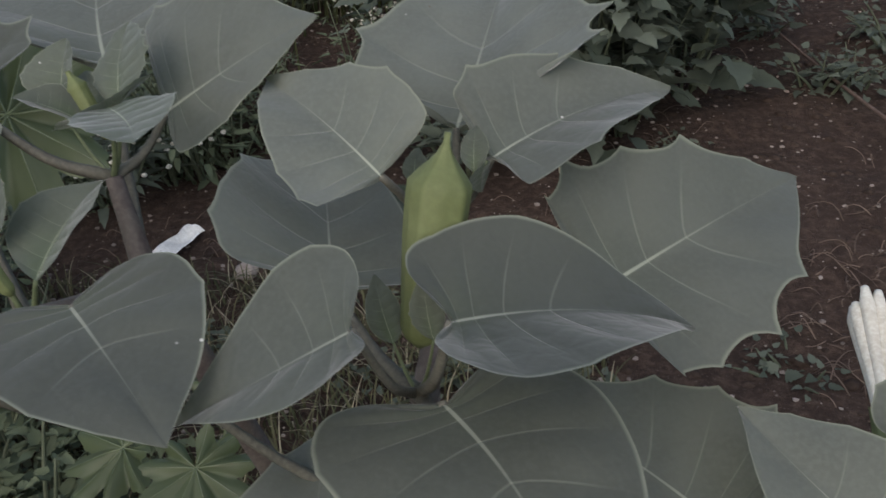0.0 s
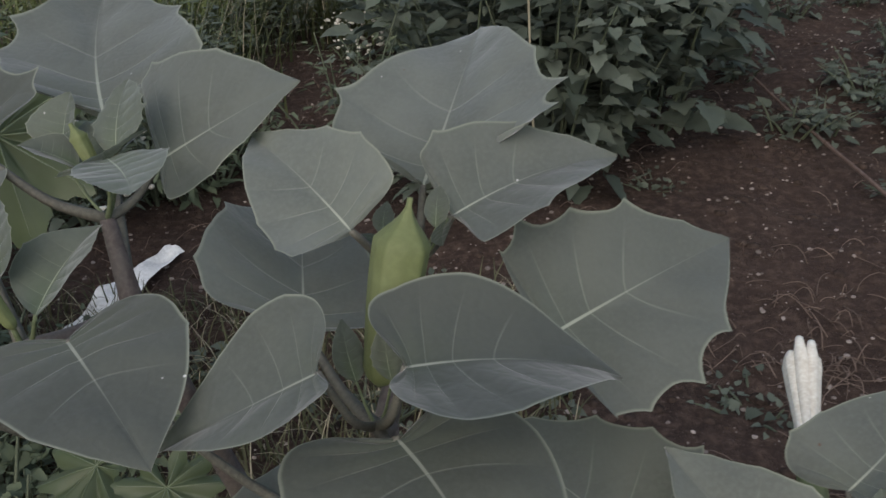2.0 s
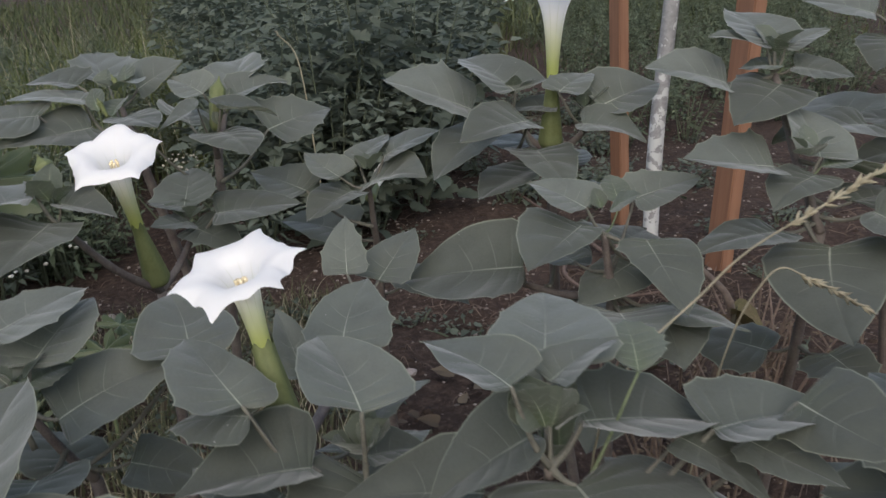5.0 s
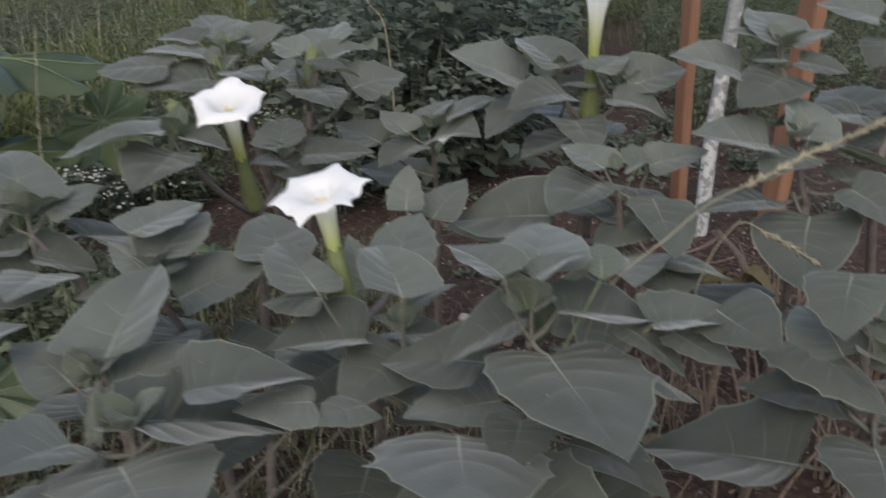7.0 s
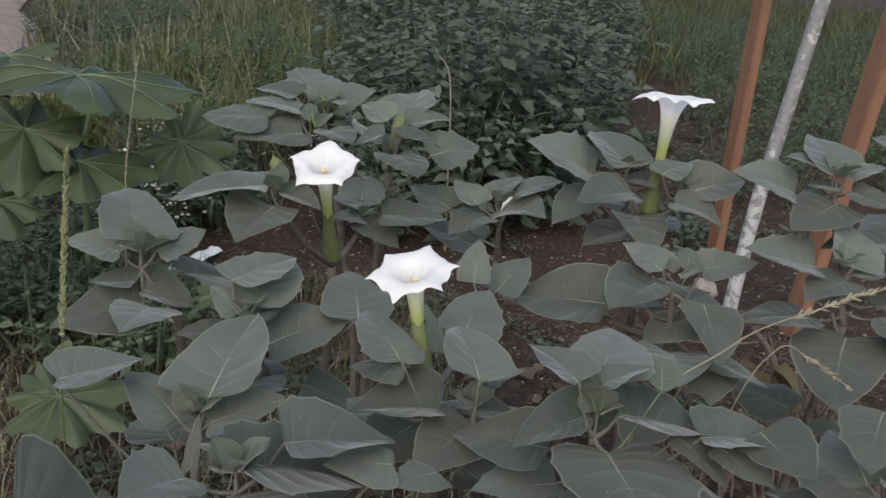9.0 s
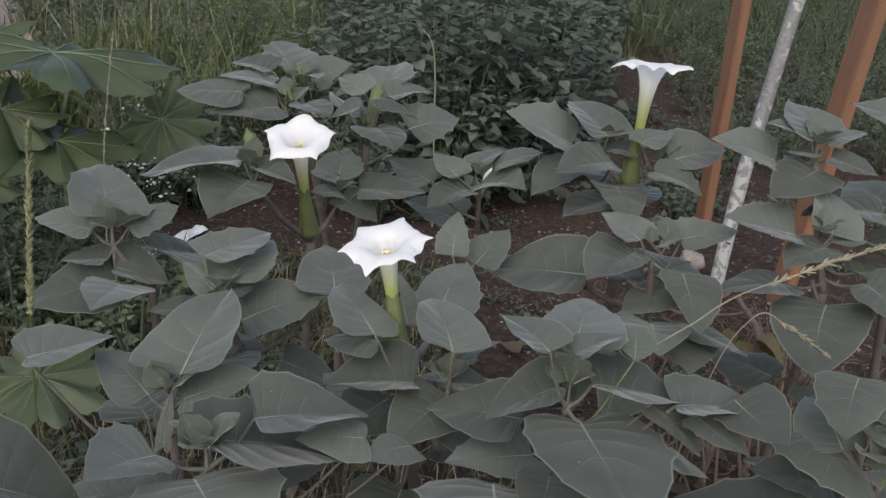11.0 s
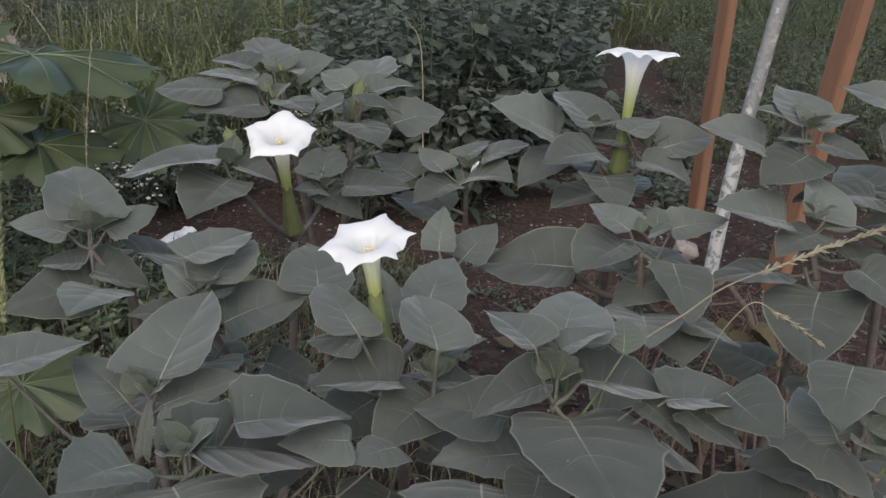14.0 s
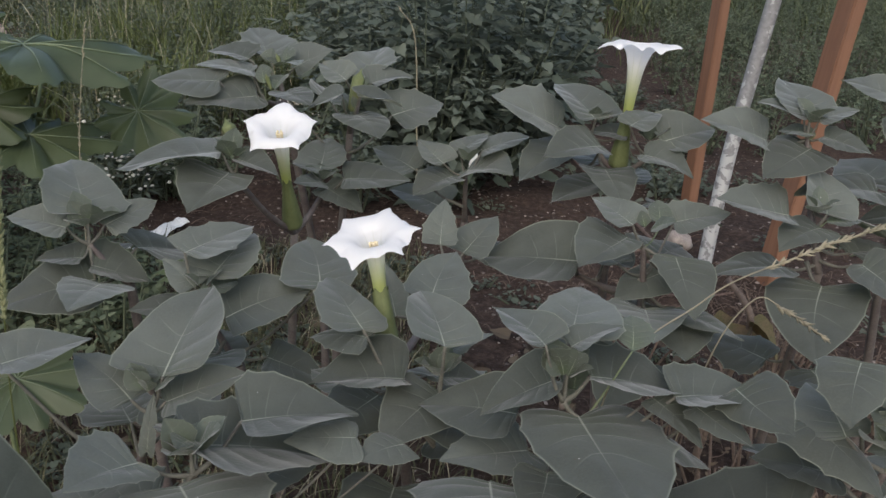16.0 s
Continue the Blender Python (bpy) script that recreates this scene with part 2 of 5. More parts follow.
# ---------- thorn apple: leaves, stems, flowers ----------
OUTLINE_X = (0.0, -0.06, -0.09, -0.05, 0.06, 0.21, 0.38, 0.55, 0.72, 0.87, 1.0)
OUTLINE_Y = (0.0, 0.14, 0.32, 0.445, 0.50, 0.505, 0.468, 0.388, 0.272, 0.125, 0.0)


SPAN = (-0.06, -0.03, 0, 0.03, 0.06)


def leaf_mesh(base, tip, ratio, roll, rng, nu=56, nv=14, cup=None, lop=None, heart=None, oval=False, tooth=None, face_out=False):
    """Broad pointed leaf with a heart-shaped base; teeth at the ends of the side veins, quilted between them."""
    base, tip = np.array(base, float), np.array(tip, float)
    x = tip - base
    length = np.linalg.norm(x)
    x = x / length
    side = np.cross((0, 0, 1), x)
    if np.linalg.norm(side) < 0.15:
        side = np.array((1.0, 0, 0))
    side = side / np.linalg.norm(side)
    if face_out and x[2] > 0.78:  # upright young leaves turn their face outwards
        side = side * 0.45 + np.array((1.0 if side[0] > 0 else -1.0, 0, 0))
        side = side - x * (side @ x)
        side = side / np.linalg.norm(side)
    nrm = np.cross(x, side)
    a = radians(roll)
    side, nrm = side * math.cos(a) + nrm * math.sin(a), nrm * math.cos(a) - side * math.sin(a)
    cup = rng.uniform(-0.05, 0.2) if cup is None else cup
    arch = rng.uniform(0.0, 0.07)
    amp = rng.choice((0.04, 0.07, 0.10, 0.14))
    drift = Vector((rng.uniform(-50, 50), rng.uniform(-50, 50), 0))
    amp = amp if tooth is None else tooth
    teeth = [[amp * rng.uniform(-0.2, 1.6) for _ in range(9)] for _ in range(2)]
    lop = rng.uniform(-0.10, 0.10) if lop is None else lop
    wave, wphase = rng.uniform(0.008, 0.028), rng.uniform(0, 6)
    bend, slim = rng.uniform(-0.05, 0.05), rng.uniform(-0.05, 0.05)
    droop = rng.uniform(0.0, 0.10)
    heart = rng.uniform(0.0, 1.2) if heart is None else heart
    grid = np.linspace(0, 1, len(OUTLINE_X))
    verts, uvs, faces = [], [], []
    for i in range(nu + 1):
        s = i / nu
        # smooth outline: mean of close samples
        ox = sum(np.interp(min(1, max(0, s + d)), grid, OUTLINE_X) for d in SPAN) / 5 if 0 < i < nu else OUTLINE_X[0 if i == 0 else -1]
        oy = sum(np.interp(min(1, max(0, s + d)), grid, OUTLINE_Y) for d in SPAN) / 5 if 0 < i < nu else 0.0
        ox = ox * heart if ox < 0 and heart > 0 else ox + max(0.0, -heart) * 0.12 * math.sin(math.pi * min(1, s / 0.6)) - min(0.0, ox) * (heart < 0)
        if oval:
            ox, oy = s, 0.5 * math.sin(math.pi * s**0.82) ** 0.85 if 0 < i < nu else 0.0
        oy *= 1 + slim * math.cos(math.pi * s)
        mid = s ** (1.35 if oval else 2.9)
        vein = 7 * s
        near = 1 - 2 * abs(vein - round(vein))
        for j in range(nv + 1):
            v = 2 * j / nv - 1
            w = abs(v)
            h = 1 if v > 0 else 0
            grow = 1 + (teeth[h][int(round(vein))] * near**2.4 - 0.25 * amp) * min(1, max(0, (s - 0.15) * 5)) * w**4
            px = mid + (ox - mid) * w ** (1.55 - 0.3 * s)
            py = oy * ratio * w * grow * (1 + lop * (1 if v > 0 else -1))
            quilt = abs(math.sin(math.pi * vein)) ** 0.8
            z = py * (cup * (0.35 + 0.65 * w) + 0.10 * (1 - w)) + arch * 2 * max(0, px) * (1 - px) + droop * (max(0, px) - max(0, px) ** 3)
            z += wave * w**2 * math.sin(11 * s + wphase + 2 * h) + 0.010 * quilt * w * (1 - w) * 4 * min(1, 6 * oy)
            z += 0.022 * noise.noise(Vector((3.1 * px, 3.1 * v * oy, 0)) + drift) * min(1, 4 * w) * min(1, 5 * oy)
            y = math.copysign(py, v) + bend * 4 * max(0, px) * (1 - px)
            verts.append(base + (x * px + side * y + nrm * z) * length)
            uvs.append((s, 0.5 + 0.5 * v))
    m = nv + 1
    for i in range(nu):
        for j in range(nv):
            faces.append((i * m + j, (i + 1) * m + j, (i + 1) * m + j + 1, i * m + j + 1))
    return verts, faces, uvs


FUNNEL_Z = (0.0, 0.2, 0.45, 0.64, 0.78, 0.865, 0.915, 0.95, 0.965, 0.965, 0.95)
FUNNEL_R = (0.0, 0.015, 0.05, 0.10, 0.17, 0.25, 0.35, 0.49, 0.67, 0.84, 1.0)


def corolla_mesh(base, top, r_rim, rng, tail=0.10, nv=32, nu=120, tilt=(0, 0), slender=0.0078, turn=None, corners=5, nod=0.0):
    """Trumpet that widens into a limb with pointed corners, its edges rolling down between them."""
    base, top = np.array(base, float), np.array(top, float)
    ax = top - base
    h = np.linalg.norm(ax)
    ax = ax / h
    e1 = np.cross(ax, (0, 1, 0.2))
    e1 = e1 / np.linalg.norm(e1)
    e2 = np.cross(ax, e1)
    ph = rng.uniform(0, 6.28) if turn is None else turn
    jag, lift = [rng.uniform(0.7, 1.4) for _ in range(corners)], [rng.uniform(-0.10, 0.02) for _ in range(corners)]
    roll_down = [rng.uniform(0.08, 0.26) for _ in range(corners)]
    dent = [rng.uniform(0.75, 1.1) for _ in range(corners)]
    grid = np.linspace(0, 1, len(FUNNEL_Z))
    verts, uvs, faces = [], [], []
    for i in range(nv + 1):
        s = i / nv
        z = h * sum(np.interp(min(1, max(0, s + d)), grid, FUNNEL_Z) for d in (-0.04, 0, 0.04)) / 3
        flare = sum(np.interp(min(1, max(0, s + d)), grid, FUNNEL_R) for d in (-0.04, 0, 0.04)) / 3
        r = slender + (r_rim - slender) * flare
        k = max(0.0, (flare - 0.2) / 0.8)
        for j in range(nu + 1):
            a = 2 * math.pi * j / nu
            turn_by = corners * (a + ph) / (2 * math.pi)
            c = turn_by % 1.0
            cell, side = int(turn_by + 0.5) % corners, int(turn_by) % corners
            flat = math.cos(math.pi / corners) / math.cos((c - 0.5) * 2 * math.pi / corners)
            cusp = 1 - 2 * min(c, 1 - c)
            rr = r * (1 - k**1.3 * (1 - flat) * 0.9 * dent[side]) + r_rim * tail * jag[cell] * k**4 * cusp**6
            rr *= 1 + 0.010 * k * math.sin(17 * a + ph) + 0.05 * s * (1 - k) * math.cos(corners * (a + ph))
            zz = z + r_rim * (k**2 * lift[cell] * cusp**2 - k**3 * roll_down[side] * (1 - cusp) ** 1.3 - 0.10 * k**8 * cusp**6)
            zz += r_rim * k**2 * (0.020 * math.sin(11 * a + 2 * ph) + 0.035 * math.sin(3 * a + ph))
            zz += k * r_rim * (tilt[0] * math.cos(a) + tilt[1] * math.sin(a))
            th = nod * min(1.0, max(0.0, (zz / h - 0.45) / 0.4))
            over, out = zz - 0.62 * h, rr * math.sin(a)
            zz, out = zz + over * (math.cos(th) - 1) - out * math.sin(th), out * math.cos(th) + over * math.sin(th)
            verts.append(base + ax * zz + e1 * rr * math.cos(a) + e2 * out)
            uvs.append((j / nu, s))
    m = nu + 1
    for i in range(nv):
        for j in range(nu):
            faces.append((i * m + j, i * m + j + 1, (i + 1) * m + j + 1, (i + 1) * m + j))
    return verts, faces, uvs


def calyx_mesh(base, top, r_low, r_high, teeth=True, point=0.0):
    """Ribbed green tube, bellied towards its base, ending in five teeth or drawn to a point."""
    base, top = np.array(base, float), np.array(top, float)
    ax = top - base
    h = np.linalg.norm(ax)
    ax = ax / h
    e1 = np.cross(ax, (0.2, 1, 0.1))
    e1 = e1 / np.linalg.norm(e1)
    e2 = np.cross(ax, e1)
    n, m = 22, 60
    verts, faces = [], []
    for i in range(n + 1):
        s = i / n
        r = r_low * min(1, (s / 0.10) ** 0.55 if s < 0.10 else 1) * (1 - min(1, max(0, (s - 0.12) / 0.75))) + r_high * min(1, max(0, (s - 0.12) / 0.75))
        if point:
            r = point * (0.62 + 0.38 * math.sin(min(s, 0.75) / 0.75 * math.pi * 0.5) ** 1.4) * min(1, (s / 0.07) ** 0.5 if s < 0.07 else 1)
            if s > 0.74:
                q = (s - 0.74) / 0.26
                r = r * (1 - q * q * (3 - 2 * q)) ** 1.25 * (1 - 0.25 * q) + 0.0009
        for k in range(m):
            a = 2 * math.pi * k / m
            rr = max(0.0012, r) * (1 + (0.10 * abs(math.cos(2.5 * a)) ** 7 - 0.02 if point else 0.075 * abs(math.cos(2.5 * a)) - 0.04))
            z = h * s + (0.012 * h * 6 * (abs(math.cos(2.5 * a)) ** 3 - 0.5) if teeth and s == 1 else 0)
            verts.append(base + ax * z + (e1 * math.cos(a) + e2 * math.sin(a)) * rr)
    for i in range(n):
        for k in range(m):
            a, b = i * m + k, i * m + (k + 1) % m
            faces.append((a, b, b + m, a + m))
    faces.append(tuple(range(m))[::-1])
    if point:
        faces.append(tuple(n * m + k for k in range(m)))
    return verts, faces


def rel(verts, root):
    r = np.array(root, float)
    return [np.asarray(v) - r for v in verts]


def add_leaf(plant, row, rng, young=False, head=None, **kw):
    bx, by, bz, tx, ty, tz, ratio, roll = row[:8]
    for key, value in zip(("cup", "lop", "tooth", "heart"), row[8:]):
        kw[key] = value
    root = plant.location
    base, tip = np.array((bx, by, bz)), np.array((tx, ty, tz))
    v, f, uv = leaf_mesh(base, tip, ratio, roll, rng, oval=young, **kw)
    # leaves that rise to the tip take the copy with painted-in light
    lf = part("leaf", mesh_data("leaf", rel(v, root), f, uv), YOUNG if young else SKYLIT_LEAF if tz - bz > 0.03 * math.dist(base, tip) else LEAF, plant)
    if head is not None:
        h = np.array(head, float)
        gap = np.linalg.norm(base - h)
        if gap > 0.08:
            h = h - np.array((0, 0, min(0.12, 0.6 * gap)))
        if gap > 0.012:
            drop = np.array((0, 0, -0.12 * gap))
            path = smooth_path([h, 0.5 * (h + base) + drop, base], 5)
            k = min(1.0, max(0.3, math.dist(base, tip) / 0.1))
            pv, pf = tube(rel(path, root), [0.0036 * k, 0.0026 * k, 0.0019 * k], 6)
            part("petiole", mesh_data("petiole", pv, pf), GREEN_STEM if young else PETIOLE, lf)
    return lf


def add_stem(plant, points, r0, r1, name="stem", mat=None, n=7):
    v, f = tube(rel(smooth_path(points, n), plant.location), [r0, (r0 + r1) * 0.5, r1], 10)
    return part(name, mesh_data(name, v, f), mat or STEM, plant)


def add_flower(plant, base, rim, r_rim, calyx_len, rng, r_low=0.016, r_high=0.0095, nod=0.0, **kw):
    base, rim = np.array(base, float), np.array(rim, float)
    ax = (rim - base) / np.linalg.norm(rim - base)
    mouth = base + ax * calyx_len
    root = plant.location
    v, f, uv = corolla_mesh(mouth - ax * 0.015, rim, r_rim, rng, nod=nod, **kw)
    fl = part("flower", mesh_data("corolla", rel(v, root), f, uv), COROLLA, plant, "white trumpet flower fully open")
    v, f = calyx_mesh(base, mouth, r_low, r_high)
    part("calyx", mesh_data("calyx", rel(v, root), f), CALYX, fl, "ribbed green calyx tube")
    e1 = np.cross(ax, (0, 1, 0))
    e1 = e1 / np.linalg.norm(e1)
    e2 = np.cross(ax, e1)
    lean = np.array((0, -1, 0.3)) * math.sin(nod) * 0.03
    for k in range(5):
        a = 2 * math.pi * k / 5 + 0.4
        off = (e1 * math.cos(a) + e2 * math.sin(a))
        foot = mouth + ax * 0.02 + off * 0.004
        top = rim - ax * 0.036 + off * 0.0045 + lean * 0.4
        sv, sf = tube(rel(smooth_path([foot, 0.5 * (foot + top) + off * 0.002, top, top + ax * 0.016 + lean * 0.6], 4), root), [0.0007, 0.0008, 0.0010, 0.0020], 6)
        part("stamen", mesh_data("stamen", sv, sf), ANTHER, fl)
    return fl


def add_bud(plant, base, tip, r, label="closed green flower bud"):
    v, f = calyx_mesh(base, tip, r, r, teeth=False, point=r)
    return part("bud", mesh_data("bud", rel(v, plant.location), f), CALYX, plant, label)


def young_cluster(plant, head, rng, count=4, size=0.034, rise=0.75):
    """Small unfolding leaves and a knob of growth at the end of a shoot."""
    h = np.array(head, float) + np.array((0, 0, 0.004))
    off = rng.uniform(0, 6.28)
    for k in range(count):
        a = off + 2 * math.pi * k / count + rng.uniform(-0.4, 0.4)
        el = rise + rng.uniform(-0.3, 0.45)
        ln = size * rng.uniform(0.7, 1.3)
        d = np.array((math.cos(a) * math.cos(el), math.sin(a) * math.cos(el), math.sin(el)))
        b = h + d * 0.008
        t = b + d * ln
        add_leaf(plant, (*b, *t, rng.uniform(0.7, 0.95), rng.uniform(-25, 25)), rng, True, None, nu=14, nv=8, cup=rng.uniform(0.15, 0.6), heart=0.4, face_out=True)


def lower_leaves(plant, fork, head, rng, count, stem_mid, size=0.12):
    """Older leaves on the branch below a shoot tip, hanging outwards."""
    k, h = np.array(fork, float), np.array(head, float)
    off = rng.uniform(0, 6.28)
    for i in range(count):
        s = rng.uniform(-0.5, 0.75)
        foot = k + (h - k) * s if s > 0 else k + (k - np.array(stem_mid, float)) * s
        a = off + 2.4 * i + rng.uniform(-0.4, 0.4)
        el = rng.uniform(-0.45, 0.1)
        out = np.array((math.cos(a), math.sin(a), 0.0))
        b = foot + out * rng.uniform(0.035, 0.075) + np.array((0, 0, rng.uniform(-0.03, 0.02)))
        t = b + (out * math.cos(el) + np.array((0, 0, math.sin(el)))) * size * rng.uniform(0.75, 1.2)
        add_leaf(plant, (*b, *t, rng.uniform(0.75, 1.0), rng.uniform(-15, 15)), rng, False, foot)


# ---------- ground ----------
def soil_material():
    m, t, b = material("soil", 0.95)
    oc = obj_coords(t)
    n1, n2, n3 = noise_node(t, 1.7, 6, oc), noise_node(t, 38, 6, oc, 0.7), noise_node(t, 210, 4, oc, 0.7)
    col = mix_color(t, ramp(t, n1, 0.3, 0.7), (0.031, 0.0215, 0.0175), (0.048, 0.0325, 0.0255))
    col = mix_color(t, ramp(t, n2, 0.42, 0.66, 0.0, 0.85), col, (0.090, 0.062, 0.048))
    col = mix_color(t, ramp(t, n3, 0.6, 0.7, 0.0, 0.55), col, (0.24, 0.20, 0.17))
    col = mix_color(t, ramp(t, n3, 0.42, 0.3, 0.0, 0.7), col, (0.028, 0.020, 0.017))
    t.links.new(col, b.inputs["Base Color"])
    b.inputs["Specular IOR Level"].default_value = 0.15
    bump(t, b, math_node(t, "ADD", n2, math_node(t, "MULTIPLY", n3, 0.5)), 0.9, 0.012)
    return m


SOIL = soil_material()


def height(x, y):
    if abs(x) > 12 or y > 16 or y < -5:
        return 0.0
    p = Vector((x * 1.3, y * 1.3, 0))
    return 0.035 * noise.noise(p) + 0.014 * noise.noise(p * 5.1) + 0.006 * noise.noise(p * 17.0)


def spread(lo, hi, fine, far):
    """Grid lines, close together between lo and hi, ever wider outside."""
    mid = list(np.arange(lo, hi, fine))
    step, a, b, left, right = fine, lo, hi, [], []
    while b < far:
        step *= 1.5
        b += step
        a -= step
        right.append(b)
        left.append(a)
    return left[::-1] + mid + [hi] + right


gx, gy = spread(-2.2, 2.8, 0.035, 120), spread(-0.6, 4.2, 0.035, 160)
gv = [(x, y, height(x, y)) for y in gy for x in gx]
gw = len(gx)
gf = [(j * gw + i, j * gw + i + 1, (j + 1) * gw + i + 1, (j + 1) * gw + i) for j in range(len(gy) - 1) for i in range(gw - 1)]
ground = part("ground", mesh_data("ground", gv, gf), SOIL)
tagged(ground, "bare reddish brown garden soil with grit", "ground", kind="structure")


def stone_verts(r, rng, squash=0.6):
    bm = bmesh.new()
    bmesh.ops.create_icosphere(bm, subdivisions=1, radius=r)
    k = Vector((rng.uniform(-9, 9), rng.uniform(-9, 9), 0))
    out = []
    for v in bm.verts:
        s = 1 + 0.45 * noise.noise(v.co / r * 0.9 + k)
        out.append(np.array((v.co.x * s, v.co.y * s * rng.uniform(0.85, 1.0), v.co.z * s * squash)))
    faces = [tuple(v.index for v in f.verts) for f in bm.faces]
    bm.free()
    return out, faces


STONE = mottled("stone", (0.20, 0.16, 0.14), (0.36, 0.32, 0.29), 60, 0.9, 0.5, 0.003, per_island=0.8)
PALE_STONE = mottled("pale_stone", (0.19, 0.16, 0.145), (0.30, 0.265, 0.24), 45, 0.9, 0.5, 0.003)
pieces = []
for k in range(7000):
    x, y = rnd.uniform(-1.6, 2.6), rnd.uniform(0.2, 4.4) if k % 3 else rnd.uniform(1.0, 6.0)
    r = 0.0022 + 0.006 * rnd.random() ** 3.2
    v, f = stone_verts(r, rnd)
    o = np.array((x, y, height(x, y) + r * 0.15))
    pieces.append(([p + o for p in v], f))
v, f = joined(pieces)
CLOD = mottled("clod", (0.040, 0.028, 0.0225), (0.074, 0.053, 0.042), 90, 0.95, 0.8, 0.004, per_island=0.5, spec=0.15)
clods = []
for k in range(3200):
    x, y = rnd.uniform(-1.4, 2.2), rnd.uniform(0.3, 3.6)
    r = 0.004 + 0.014 * rnd.random() ** 2.5
    cv, cf = stone_verts(r, rnd, 0.55)
    o = np.array((x, y, height(x, y) - r * 0.05))
    clods.append(([p + o for p in cv], cf))
cv, cf = joined(clods)
tagged(part("soil_clods", mesh_data("soil_clods", cv, cf), CLOD), "crumbly brown clods of garden soil", "soil", kind="stuff")
tagged(part("gravel", mesh_data("gravel", v, f, smooth=False), STONE), "small brown and pale pebbles lying in soil", "gravel", kind="stuff")


def lone_stone(at, r, squash, label, seed):
    rng = random.Random(seed)
    k = Vector((rng.uniform(-9, 9), rng.uniform(-9, 9), 0))
    bm = bmesh.new()
    bmesh.ops.create_icosphere(bm, subdivisions=4, radius=r)
    for q in bm.verts:
        d = q.co.normalized()
        q.co *= 1 + 0.38 * noise.noise(d * 0.9 + k) + 0.12 * noise.noise(d * 2.2 + k) + 0.04 * noise.noise(d * 7)
        q.co.z *= squash
    me = bpy.data.meshes.new("stone")
    bm.to_mesh(me)
    bm.free()
    me.polygons.foreach_set("use_smooth", [True] * len(me.polygons))
    ob = part("stone", me, PALE_STONE)
    ob.location = (at[0], at[1], height(at[0], at[1]) + r * squash * 0.55)
    return tagged(ob, label, "stone")


lone_stone((1.26, 1.93), 0.05, 0.8, "pinkish pale stone lying near the grey pole", 5)
lone_stone((-0.50, 1.82), 0.03, 0.7, "small pinkish stone lying among dry weeds", 6)
lone_stone((-0.40, 1.62), 0.028, 0.7, "small grey stone lying among dry weeds", 8)
lone_stone((0.52, 1.22), 0.015, 0.7, "small pale stone half sunk in soil", 9)
lone_stone((0.38, 1.15), 0.016, 0.6, "flat pale stone half sunk in soil", 11)
lone_stone((1.45, 4.2), 0.05, 0.8, "pale stone on the far soil path", 12)


# dry roots and twigs on the soil
DRY = mottled("dry_twig", (0.11, 0.08, 0.065), (0.20, 0.15, 0.12), 80, 0.9, 0.4, 0.001, per_island=0.6)
pieces = []
for k in range(1500):
    if k < 120:
        x, y = rnd.gauss(0.80, 0.14), rnd.gauss(1.55, 0.14)
    elif k < 300:
        x, y = rnd.gauss(1.28, 0.18), rnd.gauss(1.30, 0.2)
    else:
        x, y = rnd.uniform(-1.5, 2.3), rnd.uniform(0.1, 3.6)
    if x > 0.6 and y > 1.75 and k % 4:
        y -= 1.6
    a, ln, curl = rnd.uniform(0, 6.28), rnd.uniform(0.02, 0.11), rnd.uniform(-1.4, 1.4)
    p, q = [], np.array((x, y))
    lift = rnd.uniform(0.0, 0.03)
    for i in range(6):
        s = i / 5
        p.append((q[0], q[1], height(q[0], q[1]) + 0.002 + lift * math.sin(math.pi * s)))
        a += curl / 5
        q = q + np.array((math.cos(a), math.sin(a))) * ln / 5
    pieces.append(tube(p, [0.0014, 0.0007], 4))
v, f = joined(pieces)
tagged(part("dry_twigs", mesh_data("dry_twigs", v, f), DRY), "dry curled roots and straw lying on soil", "plant litter", kind="stuff")

# long straight stick and a looped dead stem
ROOT = mottled("dead_root", (0.075, 0.05, 0.042), (0.13, 0.095, 0.08), 60, 0.9, 0.5, 0.002)
sv, sf = tube(smooth_path([(1.04, 3.3, 0.03), (1.085, 2.75, 0.02), (1.125, 2.25, 0.03), (1.16, 1.8, 0.035)], 6), [0.004, 0.007], 8)
tagged(part("stick", mesh_data("stick", sv, sf), ROOT), "long thin brown stick lying on the soil", "stick")
for cx, cy, rx, a0, a1, r in ((1.13, 1.62, 0.17, 2.0, 5.7, 0.0075), (1.17, 1.60, 0.13, 2.6, 6.4, 0.006), (1.22, 1.55, 0.20, 3.4, 5.2, 0.005)):
    loop = [(cx + rx * math.cos(a), cy + 0.75 * rx * math.sin(a), 0.02 + 0.06 * abs(math.sin(a * 0.5 + cx))) for a in np.linspace(a0, a1, 9)]
    sv, sf = tube(smooth_path(loop, 5), [r, r * 0.6], 8)
    tagged(part("fallen_branch", mesh_data("fallen_branch", sv, sf), ROOT), "curved dead brown branch looped on the soil", "branch", "dead looped branches")

